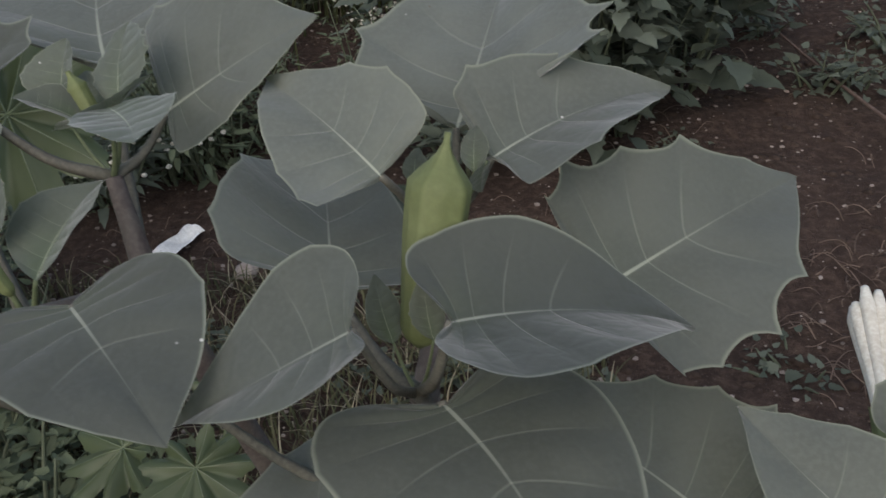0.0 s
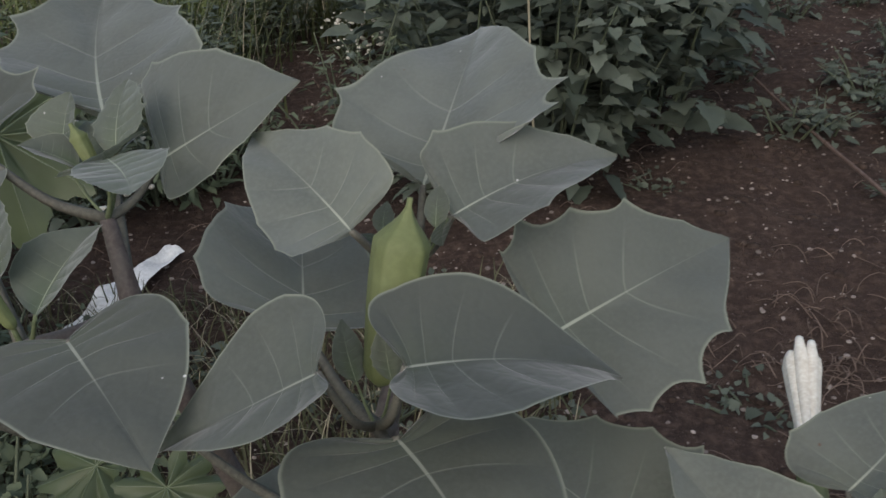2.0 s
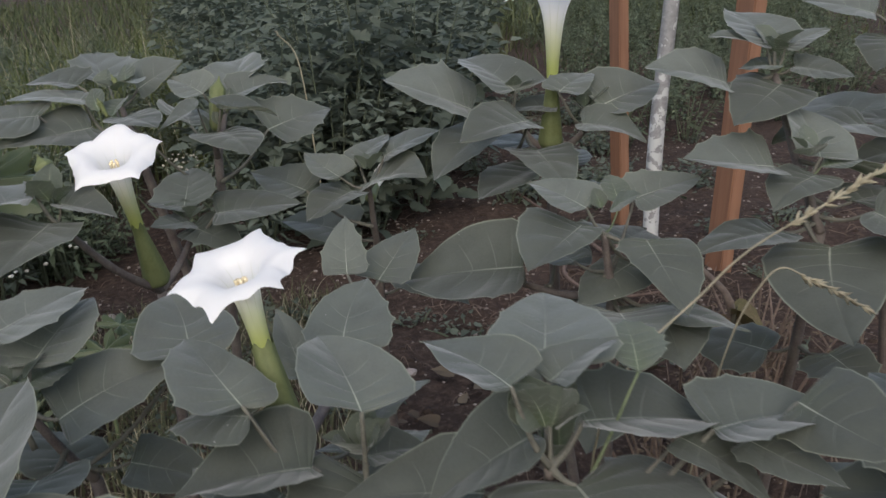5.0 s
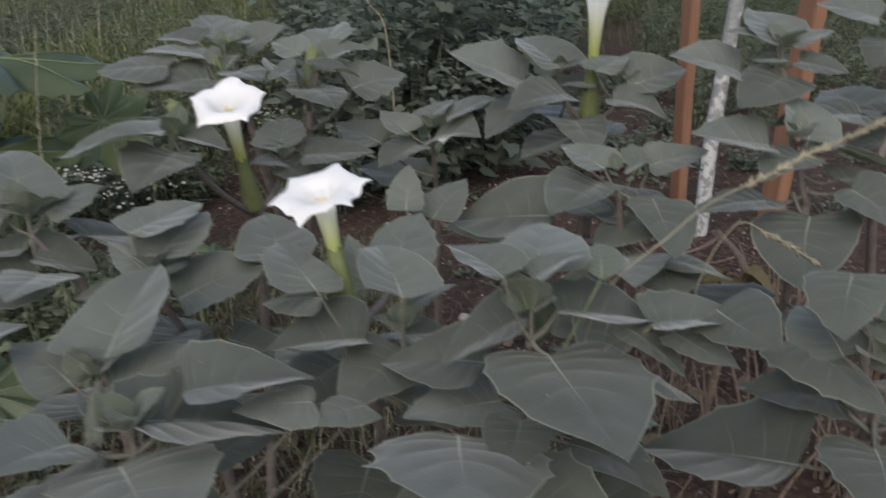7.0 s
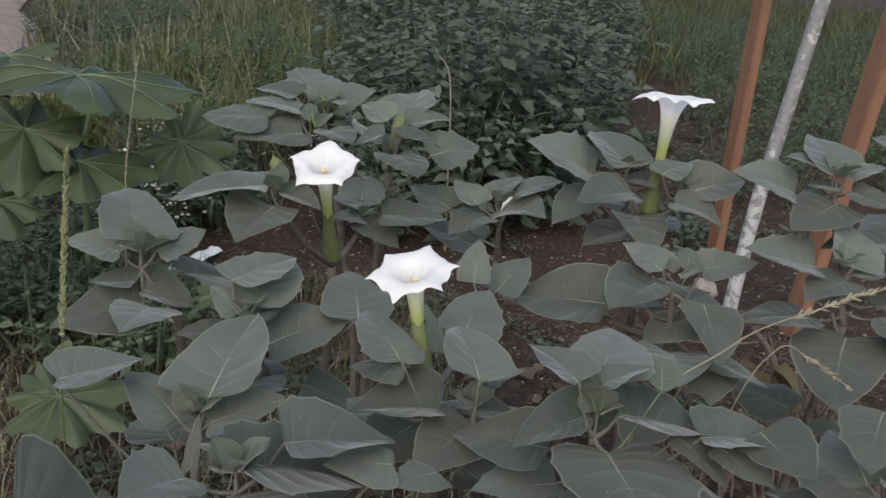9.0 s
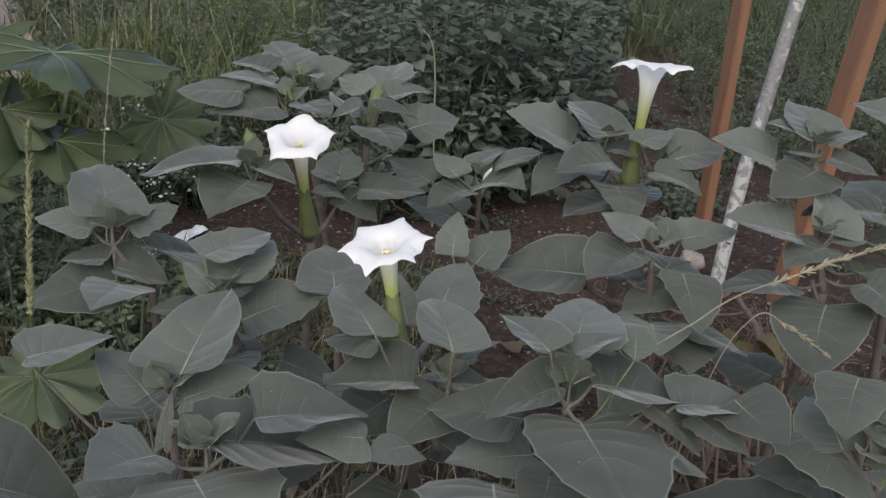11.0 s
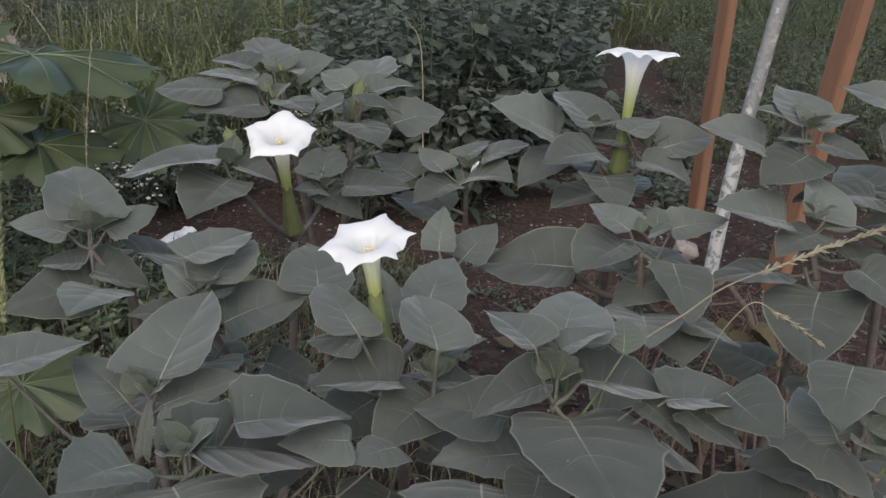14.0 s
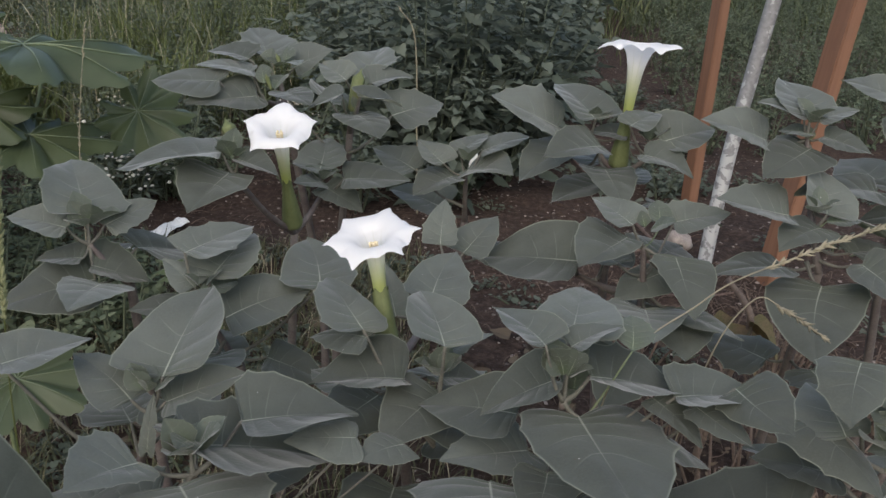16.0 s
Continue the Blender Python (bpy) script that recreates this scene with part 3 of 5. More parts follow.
# torn white sheet on the ground
PAPER = mottled("white_sheet", (0.62, 0.62, 0.60), (0.72, 0.72, 0.70), 14, 0.8, 0.4, 0.004)
pv, pf = [], []
for i in range(41):
    for j in range(9):
        u = i / 40
        w = (j / 8 - 0.5) * (0.042 + 0.04 * math.exp(-(((u - 0.65) / 0.16) ** 2)))
        w *= 1 + 0.5 * noise.noise(Vector((u * 9, 2, 0))) + 0.15 * noise.noise(Vector((u * 14, w * 8, 5)))
        lift = 0.03 + 0.035 * noise.noise(Vector((u * 7, w * 20, 1))) + 0.012 * noise.noise(Vector((u * 11, w * 50, 4)))
        x, y = -0.87 + 0.205 * u + 0.95 * w, 1.36 + 0.66 * u - 0.3 * w
        pv.append((x, y, height(x, y) + max(0.004, lift)))
for i in range(40):
    for j in range(8):
        pf.append((i * 9 + j, (i + 1) * 9 + j, (i + 1) * 9 + j + 1, i * 9 + j + 1))
paper = part("plastic_sheet", mesh_data("plastic_sheet", pv, pf), PAPER)
tagged(paper, "torn crumpled strip of white sheeting lying on soil", "litter")


# ---------- stakes ----------
def wood_material():
    m, t, b = material("stake_wood", 0.7)
    oc = obj_coords(t)
    mp = t.nodes.new("ShaderNodeMapping")
    mp.inputs["Scale"].default_value = (60, 60, 2.5)
    t.links.new(oc, mp.inputs["Vector"])
    grain = noise_node(t, 1.0, 6, mp.outputs[0], 0.65)
    blot = noise_node(t, 7, 4, oc)
    col = mix_color(t, ramp(t, grain, 0.3, 0.7), (0.165, 0.080, 0.046), (0.215, 0.108, 0.063))
    col = mix_color(t, ramp(t, blot, 0.5, 0.75, 0.0, 0.4), col, (0.11, 0.065, 0.047))
    t.links.new(col, b.inputs["Base Color"])
    bump(t, b, grain, 0.25, 0.002)
    return m


WOOD = wood_material()


def stake(name, low, high, w, d, turn, label):
    """Sawn square stake from below the soil up, with worn edges."""
    low, high = Vector(low), Vector(high)
    bm = bmesh.new()
    bmesh.ops.create_cube(bm, size=1)
    ln = (high - low).length
    for q in bm.verts:
        q.co = Vector((q.co.x * w, q.co.y * d, (q.co.z + 0.5) * ln))
    bmesh.ops.subdivide_edges(bm, edges=[e for e in bm.edges if abs(e.verts[0].co.z - e.verts[1].co.z) > 0.1], cuts=14)
    bmesh.ops.bevel(bm, geom=[e for e in bm.edges if e.calc_face_angle(0) > 0.5], offset=0.004, segments=2, affect="EDGES")
    for q in bm.verts:
        k = noise.noise(Vector((q.co.z * 3.0, low.x * 5, 0)))
        q.co.x += 0.0035 * k + 0.0012 * noise.noise(q.co * 40)
        q.co.y += 0.0035 * noise.noise(Vector((0, low.x * 5, q.co.z * 3)))
    me = bpy.data.meshes.new(name)
    bm.to_mesh(me)
    bm.free()
    ob = part(name, me, WOOD)
    rot = (high - low).to_track_quat("Z", "Y").to_matrix().to_4x4() @ Matrix.Rotation(radians(turn), 4, "Z")
    ob.matrix_world = Matrix.Translation(low) @ rot
    return tagged(ob, label, "wooden stake", "wooden stakes")


stake("wooden_stake", (1.372, 2.2, -0.12), (1.362, 2.2, 1.75), 0.078, 0.04, 8, "orange-brown sawn wooden stake driven upright into soil")
stake("wooden_stake", (1.470, 1.6, -0.12), (1.632, 1.6, 1.75), 0.092, 0.045, 8, "orange-brown wooden stake leaning slightly, driven into soil")


def pole_material():
    m, t, b = material("grey_pole", 0.6)
    oc = obj_coords(t)
    n1, n2 = noise_node(t, 34, 5, oc), noise_node(t, 70, 4, oc)
    col = mix_color(t, ramp(t, n2, 0.3, 0.7), (0.17, 0.17, 0.175), (0.24, 0.24, 0.245))
    sep = t.nodes.new("ShaderNodeSeparateXYZ")
    t.links.new(oc, sep.inputs[0])
    flake = math_node(t, "ADD", n1, ramp(t, sep.outputs[2], 0.35, 0.8, 0.13, 0.0))
    col = mix_color(t, ramp(t, flake, 0.575, 0.62, 0.0, 0.85), col, (0.45, 0.46, 0.46))
    t.links.new(col, b.inputs["Base Color"])
    bump(t, b, n1, 0.3, 0.002)
    return m


POLE = pole_material()
pv, pf = tube(smooth_path([(1.298, 1.75, -0.12), (1.318, 1.755, 0.35), (1.348, 1.75, 0.7), (1.46, 1.74, 1.75)], 6), [0.027, 0.024], 16)
tagged(part("grey_pole", mesh_data("grey_pole", pv, pf), POLE), "weathered grey pole with flaking white paint", "pole")


# ---------- weeds and grass ----------
def small_leaf(base, d, ln, w, rng, lobed=True):
    """Diamond-shaped weed leaf, folded and bent."""
    d = d / np.linalg.norm(d)
    side = np.cross(d, (0, 0, 1))
    side = side / (np.linalg.norm(side) + 1e-6)
    up = np.cross(side, d)
    tw = rng.uniform(-0.6, 0.6)
    side, up = side * math.cos(tw) + up * math.sin(tw), up * math.cos(tw) - side * math.sin(tw)
    b = base + d * ln * 0.18
    c1, c2 = base + d * ln * 0.5 - up * ln * 0.04, base + d * ln * 0.78 - up * ln * 0.10
    tip = base + d * ln - up * ln * 0.22
    v = [b, c1, c2, tip]
    rim = ((0.24, 0.24, 0.10), (0.34, 0.46, 0.10), (0.41, 0.36, 0.06), (0.50, 0.44, 0.04), (0.58, 0.31, 0.0), (0.68, 0.33, -0.03), (0.82, 0.16, -0.08))
    for sd in (-1, 1):
        v += [base + d * ln * (q + rng.uniform(-0.02, 0.02)) + sd * side * w * r * rng.uniform(0.88, 1.12) + up * ln * lift for q, r, lift in rim]
    f = [(0, 1, 5, 4), (1, 6, 5), (1, 7, 6), (1, 2, 8, 7), (2, 9, 8), (2, 3, 10, 9)]
    f += [(0, 11, 12, 1), (1, 12, 13), (1, 13, 14), (1, 14, 15, 2), (2, 15, 16), (2, 16, 17, 3)]
    return v, f


def weed_meshes(rng, tall, leaf, shoots, per, narrow=0.62, lean=0.5):
    """A bushy weed: stems, and all its leaves in a second mesh."""
    stems, leaves = [], []
    for k in range(shoots):
        a, r = rng.uniform(0, 6.28), rng.uniform(0.0, 0.05)
        foot = np.array((r * math.cos(a), r * math.sin(a), -0.02))
        out = lean * rng.uniform(0.1, 1) * tall
        h = tall * rng.uniform(0.6, 1.0)
        top = foot + np.array((out * math.cos(a), out * math.sin(a), h))
        mid = foot * 0.5 + top * 0.5 + np.array((0, 0, 0.10 * h))
        path = smooth_path([foot, mid, top], 5)
        stems.append(tube(path, [0.005, 0.0035, 0.0015], 5))
        for i in range(per):
            s = 0.15 + 0.85 * rng.random() ** 0.75
            p = path[min(len(path) - 1, int(s * (len(path) - 1)))]
            b = rng.uniform(0, 6.28)
            el = rng.uniform(-0.35, 0.7)
            d = np.array((math.cos(b) * math.cos(el), math.sin(b) * math.cos(el), math.sin(el)))
            ln = leaf * (1.25 - 0.75 * s) * rng.uniform(0.7, 1.25)
            p = p + d * ln * rng.uniform(0.0, 1.5)
            leaves.append(small_leaf(p, d, ln, ln * narrow * rng.uniform(0.8, 1.2), rng))
    return joined(stems), joined(leaves)


def weed_kind(name, count, seed, mat, label, spots, **kw):
    """Several different plants of a kind, copied over the spots."""
    rng = random.Random(seed)
    firsts = []
    for k in range(count):
        (sv, sf), (lv, lf) = weed_meshes(rng, **kw)
        p = spots[k]
        w = thing(name, (p[0], p[1], height(p[0], p[1])), label, "weed", name.replace("_", " ") + " patch")
        tagged(part("stem", mesh_data("weed_stem", sv, sf), DRY if mat is DEAD else WEED_STEM, w), kind="stuff")
        tagged(part("foliage", mesh_data("weed_foliage", lv, lf), mat, w), kind="stuff")
        w.rotation_euler = (0, 0, rng.uniform(0, 6.28))
        firsts.append(w)
    for i, p in enumerate(spots[count:]):
        s = rng.uniform(0.75, 1.15)
        m = Matrix.Translation((p[0], p[1], height(p[0], p[1]))) @ Matrix.Rotation(rng.uniform(0, 6.28), 4, "Z") @ Matrix.Diagonal((s, s, s * rng.uniform(0.85, 1.1), 1))
        copy_thing(firsts[i % count], m)


rng = random.Random(21)
spots = []
while len(spots) < 165:
    y = rng.uniform(2.35, 12.0)
    x = rng.uniform(0.0 - 0.14 * (y - 2.3), 0.72 + 0.24 * (y - 2.35)) + 0.12 * noise.noise(Vector((y * 2.2, 0, 0)))
    if all((x - p[0]) ** 2 + (y - p[1]) ** 2 > 0.13**2 for p in spots):
        spots.append((x, y))
weed_kind("goosefoot_weed", 6, 4, WEED, "dark grey-green leafy weed growing on the soil", spots, tall=0.92, leaf=0.108, shoots=8, per=42, narrow=0.70, lean=0.38)

spots = []
while len(spots) < 190:
    y = rng.uniform(3.4, 15)
    x = rng.uniform(1.75 + 0.20 * (y - 3.6), 3.2 + 0.55 * (y - 3.0))
    if all((x - p[0]) ** 2 + (y - p[1]) ** 2 > 0.2**2 for p in spots):
        spots.append((x, y))
weed_kind("pale_weed", 5, 9, WEED_PALE, "fine-leaved pale green weed", spots, tall=0.5, leaf=0.045, shoots=9, per=40, narrow=0.42, lean=0.6)

def cleared(x, y):
    return -0.80 < x < -0.10 and 2.4 < y < 3.8


def patch(count, far, gap):
    out = []
    while len(out) < count:
        y = rng.uniform(2.2, far)
        x = rng.uniform(-0.50 * (y - 1.0) - 0.35, 0.15)
        if all((x - p[0]) ** 2 + (y - p[1]) ** 2 > gap**2 for p in out) and noise.noise(Vector((x * 1.6, y * 1.1, 4))) > -0.22 and not cleared(x, y):
            out.append((x, y))
    return out


weed_kind("meadow_weed", 5, 12, WEED_PALE, "narrow-leaved green weed among long grass", patch(70, 9.0, 0.18), tall=0.62, leaf=0.06, shoots=9, per=34, narrow=0.33, lean=0.5)
weed_kind("mugwort_weed", 5, 13, WEED, "dull grey-green bushy weed in the meadow", patch(60, 8.0, 0.2), tall=0.5, leaf=0.075, shoots=10, per=26, narrow=0.45, lean=0.7)

spots = []
while len(spots) < 60:
    x, y = rng.uniform(-1.9, -0.55), rng.uniform(0.9, 2.6)
    if all((x - p[0]) ** 2 + (y - p[1]) ** 2 > 0.13**2 for p in spots) and not (-1.0 < x < -0.4 and 1.5 < y < 2.3):
        spots.append((x, y))
weed_kind("grey_weed", 4, 14, WEED_PALE, "grey-green bushy weed on stony soil", spots, tall=0.30, leaf=0.045, shoots=8, per=26, narrow=0.5, lean=0.6)

# dead brown weeds between the plants and the stakes
dead_spots = [(rng.uniform(0.78, 1.5), rng.uniform(0.25, 1.1)) for _ in range(16)] + [(rng.uniform(0.45, 0.8), rng.uniform(-0.2, 0.2)) for _ in range(6)]
weed_kind("dead_weed", 4, 17, DEAD, "dead dry brown weed standing on the soil", dead_spots, tall=0.32, leaf=0.022, shoots=5, per=16, narrow=0.4, lean=0.5)

# low creeping weeds between the plants
spots = [(rng.uniform(-1.2, 0.55), rng.uniform(0.0, 1.8)) for _ in range(60)] + [(rng.uniform(0.55, 2.4), rng.uniform(0.0, 4.5)) for _ in range(34)]
spots = [p for i, p in enumerate(spots) if not (0.1 < p[0] < 1.0 and p[1] < 1.6) or i % 3 == 0]
weed_kind("creeping_weed", 4, 15, WEED, "small low green weed on the soil", spots, tall=0.07, leaf=0.035, shoots=6, per=9, narrow=0.7, lean=1.6)

path_rng = random.Random(77)
spots = [(path_rng.uniform(0.85, 1.9), path_rng.uniform(2.5, 4.8)) for _ in range(40)]
weed_kind("path_weed", 3, 19, WEED, "small grey-green weed growing on the soil path", spots, tall=0.15, leaf=0.05, shoots=6, per=14, narrow=0.6, lean=0.9)


def blades(n, area, tall, rng, wide=0.004):
    verts, faces = [], []
    for _ in range(n):
        x, y = area(rng)
        a, ln = rng.uniform(0, 6.28), tall * rng.uniform(0.45, 1.0)
        w, bow = wide * rng.uniform(0.6, 1.3), rng.uniform(0.15, 1.1)
        z = height(x, y)
        d, s = np.array((math.cos(a), math.sin(a))), np.array((-math.sin(a), math.cos(a)))
        o = len(verts)
        for i in range(5):
            q = i / 4
            c = np.array((x, y)) + d * ln * bow * q**1.8
            h = z + ln * (q - 0.42 * bow * q**2.4)
            k = w * (1 - q) ** 0.7 + 0.0004
            verts.append((c[0] - s[0] * k, c[1] - s[1] * k, h))
            verts.append((c[0] + s[0] * k, c[1] + s[1] * k, h))
        for i in range(4):
            faces.append((o + 2 * i, o + 2 * i + 1, o + 2 * i + 3, o + 2 * i + 2))
    return verts, faces


clumps = []
while len(clumps) < 120:
    y = 2.8 + 7.5 * rng.random()
    x = rng.uniform(-0.50 * (y - 1.0) - 0.4, 0.25 - 0.05 * y)
    if not cleared(x, y):
        clumps.append((x, y))


def meadow(rng):
    c = clumps[int(len(clumps) * rng.random())]
    return c[0] + rng.gauss(0, 0.10), c[1] + rng.gauss(0, 0.10)


tufts = [(rng.uniform(-1.9, -0.1), rng.uniform(2.9, 8.0)) for _ in range(52)]
tufts = [p for p in tufts if not cleared(*p)]


def sunny(rng):
    c = tufts[int(len(tufts) * rng.random())]
    return c[0] + rng.gauss(0, 0.09), c[1] + rng.gauss(0, 0.09)


def under_plants(rng):
    y = rng.uniform(-0.3, 1.8)
    return rng.uniform(-1.2, 0.7 if y < 0.5 else 0.25), y


def far_right(rng):
    y = rng.uniform(6.0, 22.0)
    return rng.uniform(1.2 + 0.2 * (y - 5), 3.5 + 0.7 * (y - 3)), y


def far_back(rng):
    y = rng.uniform(8, 30)
    return rng.uniform(-0.44 * y, 0.7 * y), y


for nm, n, area, tall, mat, wide, lab in (
    ("meadow_grass", 9000, meadow, 0.52, GRASS, 0.0042, "long green grass of an unmown meadow"),
    ("bright_grass", 3800, sunny, 0.72, BRIGHT, 0.0055, "fresh yellow-green grass tufts in the meadow"),
    ("dry_grass", 1500, meadow, 0.75, STRAW, 0.002, "thin dry straw-coloured grass stalks"),
    ("low_grass", 6000, under_plants, 0.12, DULL, 0.002, "sparse low grass between the plants"),
    ("arched_grass", 90, sunny, 1.05, STRAW, 0.0028, "long pale grass stalks arching over the meadow"),
    ("litter_straw", 2500, under_plants, 0.10, STRAW, 0.0012, "bits of dry straw standing between the plants"),
    ("verge_grass", 3500, far_right, 0.32, GRASS, 0.006, "green grass beyond the soil path"),
    ("far_grass", 13000, far_back, 0.6, GRASS, 0.011, "tall far grass closing the view"),
):
    v, f = blades(n, area, tall, rng, wide)
    tagged(part(nm, mesh_data(nm, v, f), mat), lab, "grass", kind="stuff")

BLOSSOM = mottled("blossom", (0.42, 0.40, 0.36), (0.60, 0.58, 0.52), 300, 0.8)
wr = random.Random(77)
for at, tall in (((-0.42, 3.62), 0.16), ((-0.36, 3.50), 0.12), ((-1.15, 3.0), 0.3), ((-0.93, 2.15), 0.24), ((-0.80, 2.30), 0.20), ((-1.10, 2.30), 0.28)):
    (sv, sf), (lv, lf) = weed_meshes(wr, tall, 0.03, 7, 14, 0.4, 0.6)
    w = thing("flowering_weed", (at[0], at[1], height(*at)), "low weed with clusters of tiny whitish flower heads", "weed", "flowering weeds")
    tagged(part("stem", mesh_data("weed_stem", sv, sf), WEED_STEM, w), kind="stuff")
    tagged(part("foliage", mesh_data("weed_foliage", lv, lf), WEED_PALE, w), kind="stuff")
    bits = []
    for _ in range(46):
        c = np.array((wr.gauss(0, 0.07), wr.gauss(0, 0.07), tall * wr.uniform(0.55, 1.0)))
        bv, bf = stone_verts(wr.uniform(0.005, 0.010), wr, 0.7)
        bits.append(([q + c for q in bv], bf))
    bv, bf = joined(bits)
    tagged(part("blossom", mesh_data("blossom", bv, bf), BLOSSOM, w), "tiny dull white flower heads", kind="stuff")

# pale trodden stony ground beyond the meadow
PATH_EARTH = mottled("pale_earth", (0.145, 0.115, 0.098), (0.21, 0.172, 0.15), 6, 0.95, 0.6, 0.006, fine=14.0)
ev, ef = [], []
for i in range(25):
    for j in range(7):
        u, w = i / 24, j / 6
        x, y = -2.25 - 4.6 * u - (2.4 + 3 * u) * w + 0.25 * noise.noise(Vector((u * 5, w * 3, 2))), 4.6 + 9.5 * u - 0.5 * w
        ev.append((x, y, height(x, y) + 0.03))
for i in range(24):
    for j in range(6):
        ef.append((i * 7 + j, i * 7 + j + 1, (i + 1) * 7 + j + 1, (i + 1) * 7 + j))
tagged(part("pavement", mesh_data("pavement", ev, ef), PATH_EARTH), "pale trodden stony earth beside the meadow", "path", kind="structure")


# ---------- thorn apple plants: shoot tips and leaves (base, tip, width ratio, roll, cup, lopsidedness, teeth, heart) ----------
HEAD_P1 = (0.036, 0.455, 0.838)
HEAD_P1T = (0.05, 0.548, 0.868)
HEAD_P2 = (-0.108, 0.555, 0.893)
HEAD_P2B = (-0.125, 0.478, 0.868)
HEAD_F1 = (-0.136, 0.17, 0.816)
HEAD_P12 = (-0.01, 0.37, 0.72)
HEAD_P4 = (0.262, 0.42, 0.75)
HEAD_P14 = (0.215, 0.12, 0.69)
HEAD_L5 = (0.44, 0.17, 0.66)
HEAD_F3 = (0.473, 0.33, 0.86)
HEAD_F3R = (0.57, 0.28, 0.84)
HEAD_P6 = (0.795, 0.17, 0.912)
HEAD_P6B = (0.776, 0.05, 0.8)
HEAD_P7 = (1.02, 0.18, 0.95)
HEAD_P5 = (0.515, 0.06, 0.757)
HEAD_F2 = (0.180, -0.270, 0.682)
HEAD_P8 = (0.303, -0.405, 0.762)
HEAD_P8L = (0.215, -0.44, 0.6)
HEAD_P11 = (0.665, -0.42, 0.69)
HEAD_P16 = (-0.168, -0.262, 0.645)
HEAD_P9 = (-0.085, -0.41, 0.665)
HEAD_P10 = (-0.321, 0.02, 0.749)
HEAD_P15 = (-0.146, -0.05, 0.688)
LEAVES_P1 = [
    (0.054, 0.423, 0.874, 0.14, 0.446, 0.849, 0.88, 4, 0.34, -0.05, 0.02, 1.7),
    (0.116, 0.516, 0.819, 0.223, 0.589, 0.831, 0.81, 32, 0.28, -0.05, 0.14, 0.3),
    (0.049, 0.421, 0.84, 0.094, 0.326, 0.82, 0.95, -2, -0.02, -0.01, 0.02, 1.5),
    (0.023, 0.413, 0.88, -0.04, 0.406, 0.849, 0.92, -5, 0.23, -0.26, 0.02, 1),
    (-0.087, 0.449, 0.871, -0.032, 0.382, 0.863, 0.93, 3, 0.09, 0.05, 0.03, 1.3),
    (-0, 0.496, 0.84, -0.021, 0.619, 0.845, 0.74, 20, 0.34, 0.17, 0.1, 0.6),
    (0.028, 0.461, 0.837, 0.022, 0.475, 0.861, 0.5, 0, 0.08, 0),
    (0.045, 0.449, 0.847, 0.043, 0.461, 0.87, 0.5, 0, 0.08, 0),
]
LEAVES_P1T = [
    (0.054, 0.58, 0.873, 0.088, 0.726, 0.916, 0.8, -8, 0.34, -0.03, 0.18, -1),
    (0.07, 0.541, 0.875, 0.157, 0.589, 0.882, 0.72, 16, 0.42, 0.05, 0.08, 0.2),
    (0.025, 0.507, 0.887, -0.032, 0.575, 0.906, 0.71, -25, 0.34, -0.02, 0.06, 0.2),
    (0.028, 0.579, 0.844, 0.021, 0.556, 0.842, 0.86, -12, 0.12, -0.2),
    (0.033, 0.56, 0.855, 0.035, 0.573, 0.868, 0.7, -13, 0.11, -0.04),
    (0.062, 0.535, 0.872, 0.064, 0.551, 0.887, 0.6, -6, 0.13, -0.07),
    (0.068, 0.533, 0.878, 0.065, 0.536, 0.861, 0.87, -8, 0.13, 0.1),
]
LEAVES_P2 = [
    (-0.138, 0.646, 0.894, -0.179, 0.796, 0.936, 0.76, 2, 0.34, -0.1, 0.18, -0.5),
    (-0.081, 0.572, 0.895, -0.005, 0.581, 0.933, 1.04, 32, -0, 0.4, 0.05, 0.2),
    (-0.094, 0.552, 0.907, -0.094, 0.588, 0.934, 0.75, -25, 0.17, -0.25),
    (-0.093, 0.54, 0.911, -0.066, 0.495, 0.914, 0.83, 1, 0.22, 0.02),
    (-0.129, 0.567, 0.902, -0.125, 0.586, 0.929, 0.9, -11, 0.34, 0.25),
    (-0.168, 0.559, 0.91, -0.262, 0.605, 0.913, 0.81, -9, 0.23, -0.17),
]
LEAVES_P2B = [
    (-0.107, 0.466, 0.872, -0.089, 0.51, 0.892, 0.9, -12, 0.34, 0.04),
    (-0.127, 0.476, 0.88, -0.136, 0.51, 0.91, 0.7, -27, 0.34, -0.21),
    (-0.157, 0.522, 0.893, -0.265, 0.504, 0.904, 0.84, -5, 0.07, -0.01),
    (-0.209, 0.46, 0.884, -0.34, 0.478, 0.876, 0.88, -17, 0.02, 0.11),
    (-0.14, 0.465, 0.858, -0.261, 0.405, 0.853, 0.89, -18, 0.14, -0.09),
]
LEAVES_F1 = [
    (-0.153, 0.171, 0.831, -0.325, 0.16, 0.796, 0.86, 1, 0.17, 0.03),
    (-0.142, 0.164, 0.799, -0.182, 0.036, 0.774, 0.86, -8, 0.11, -0.19, 0.08),
    (-0.126, 0.165, 0.821, -0.062, 0.153, 0.8, 0.93, 8, 0.3, 0.21),
]
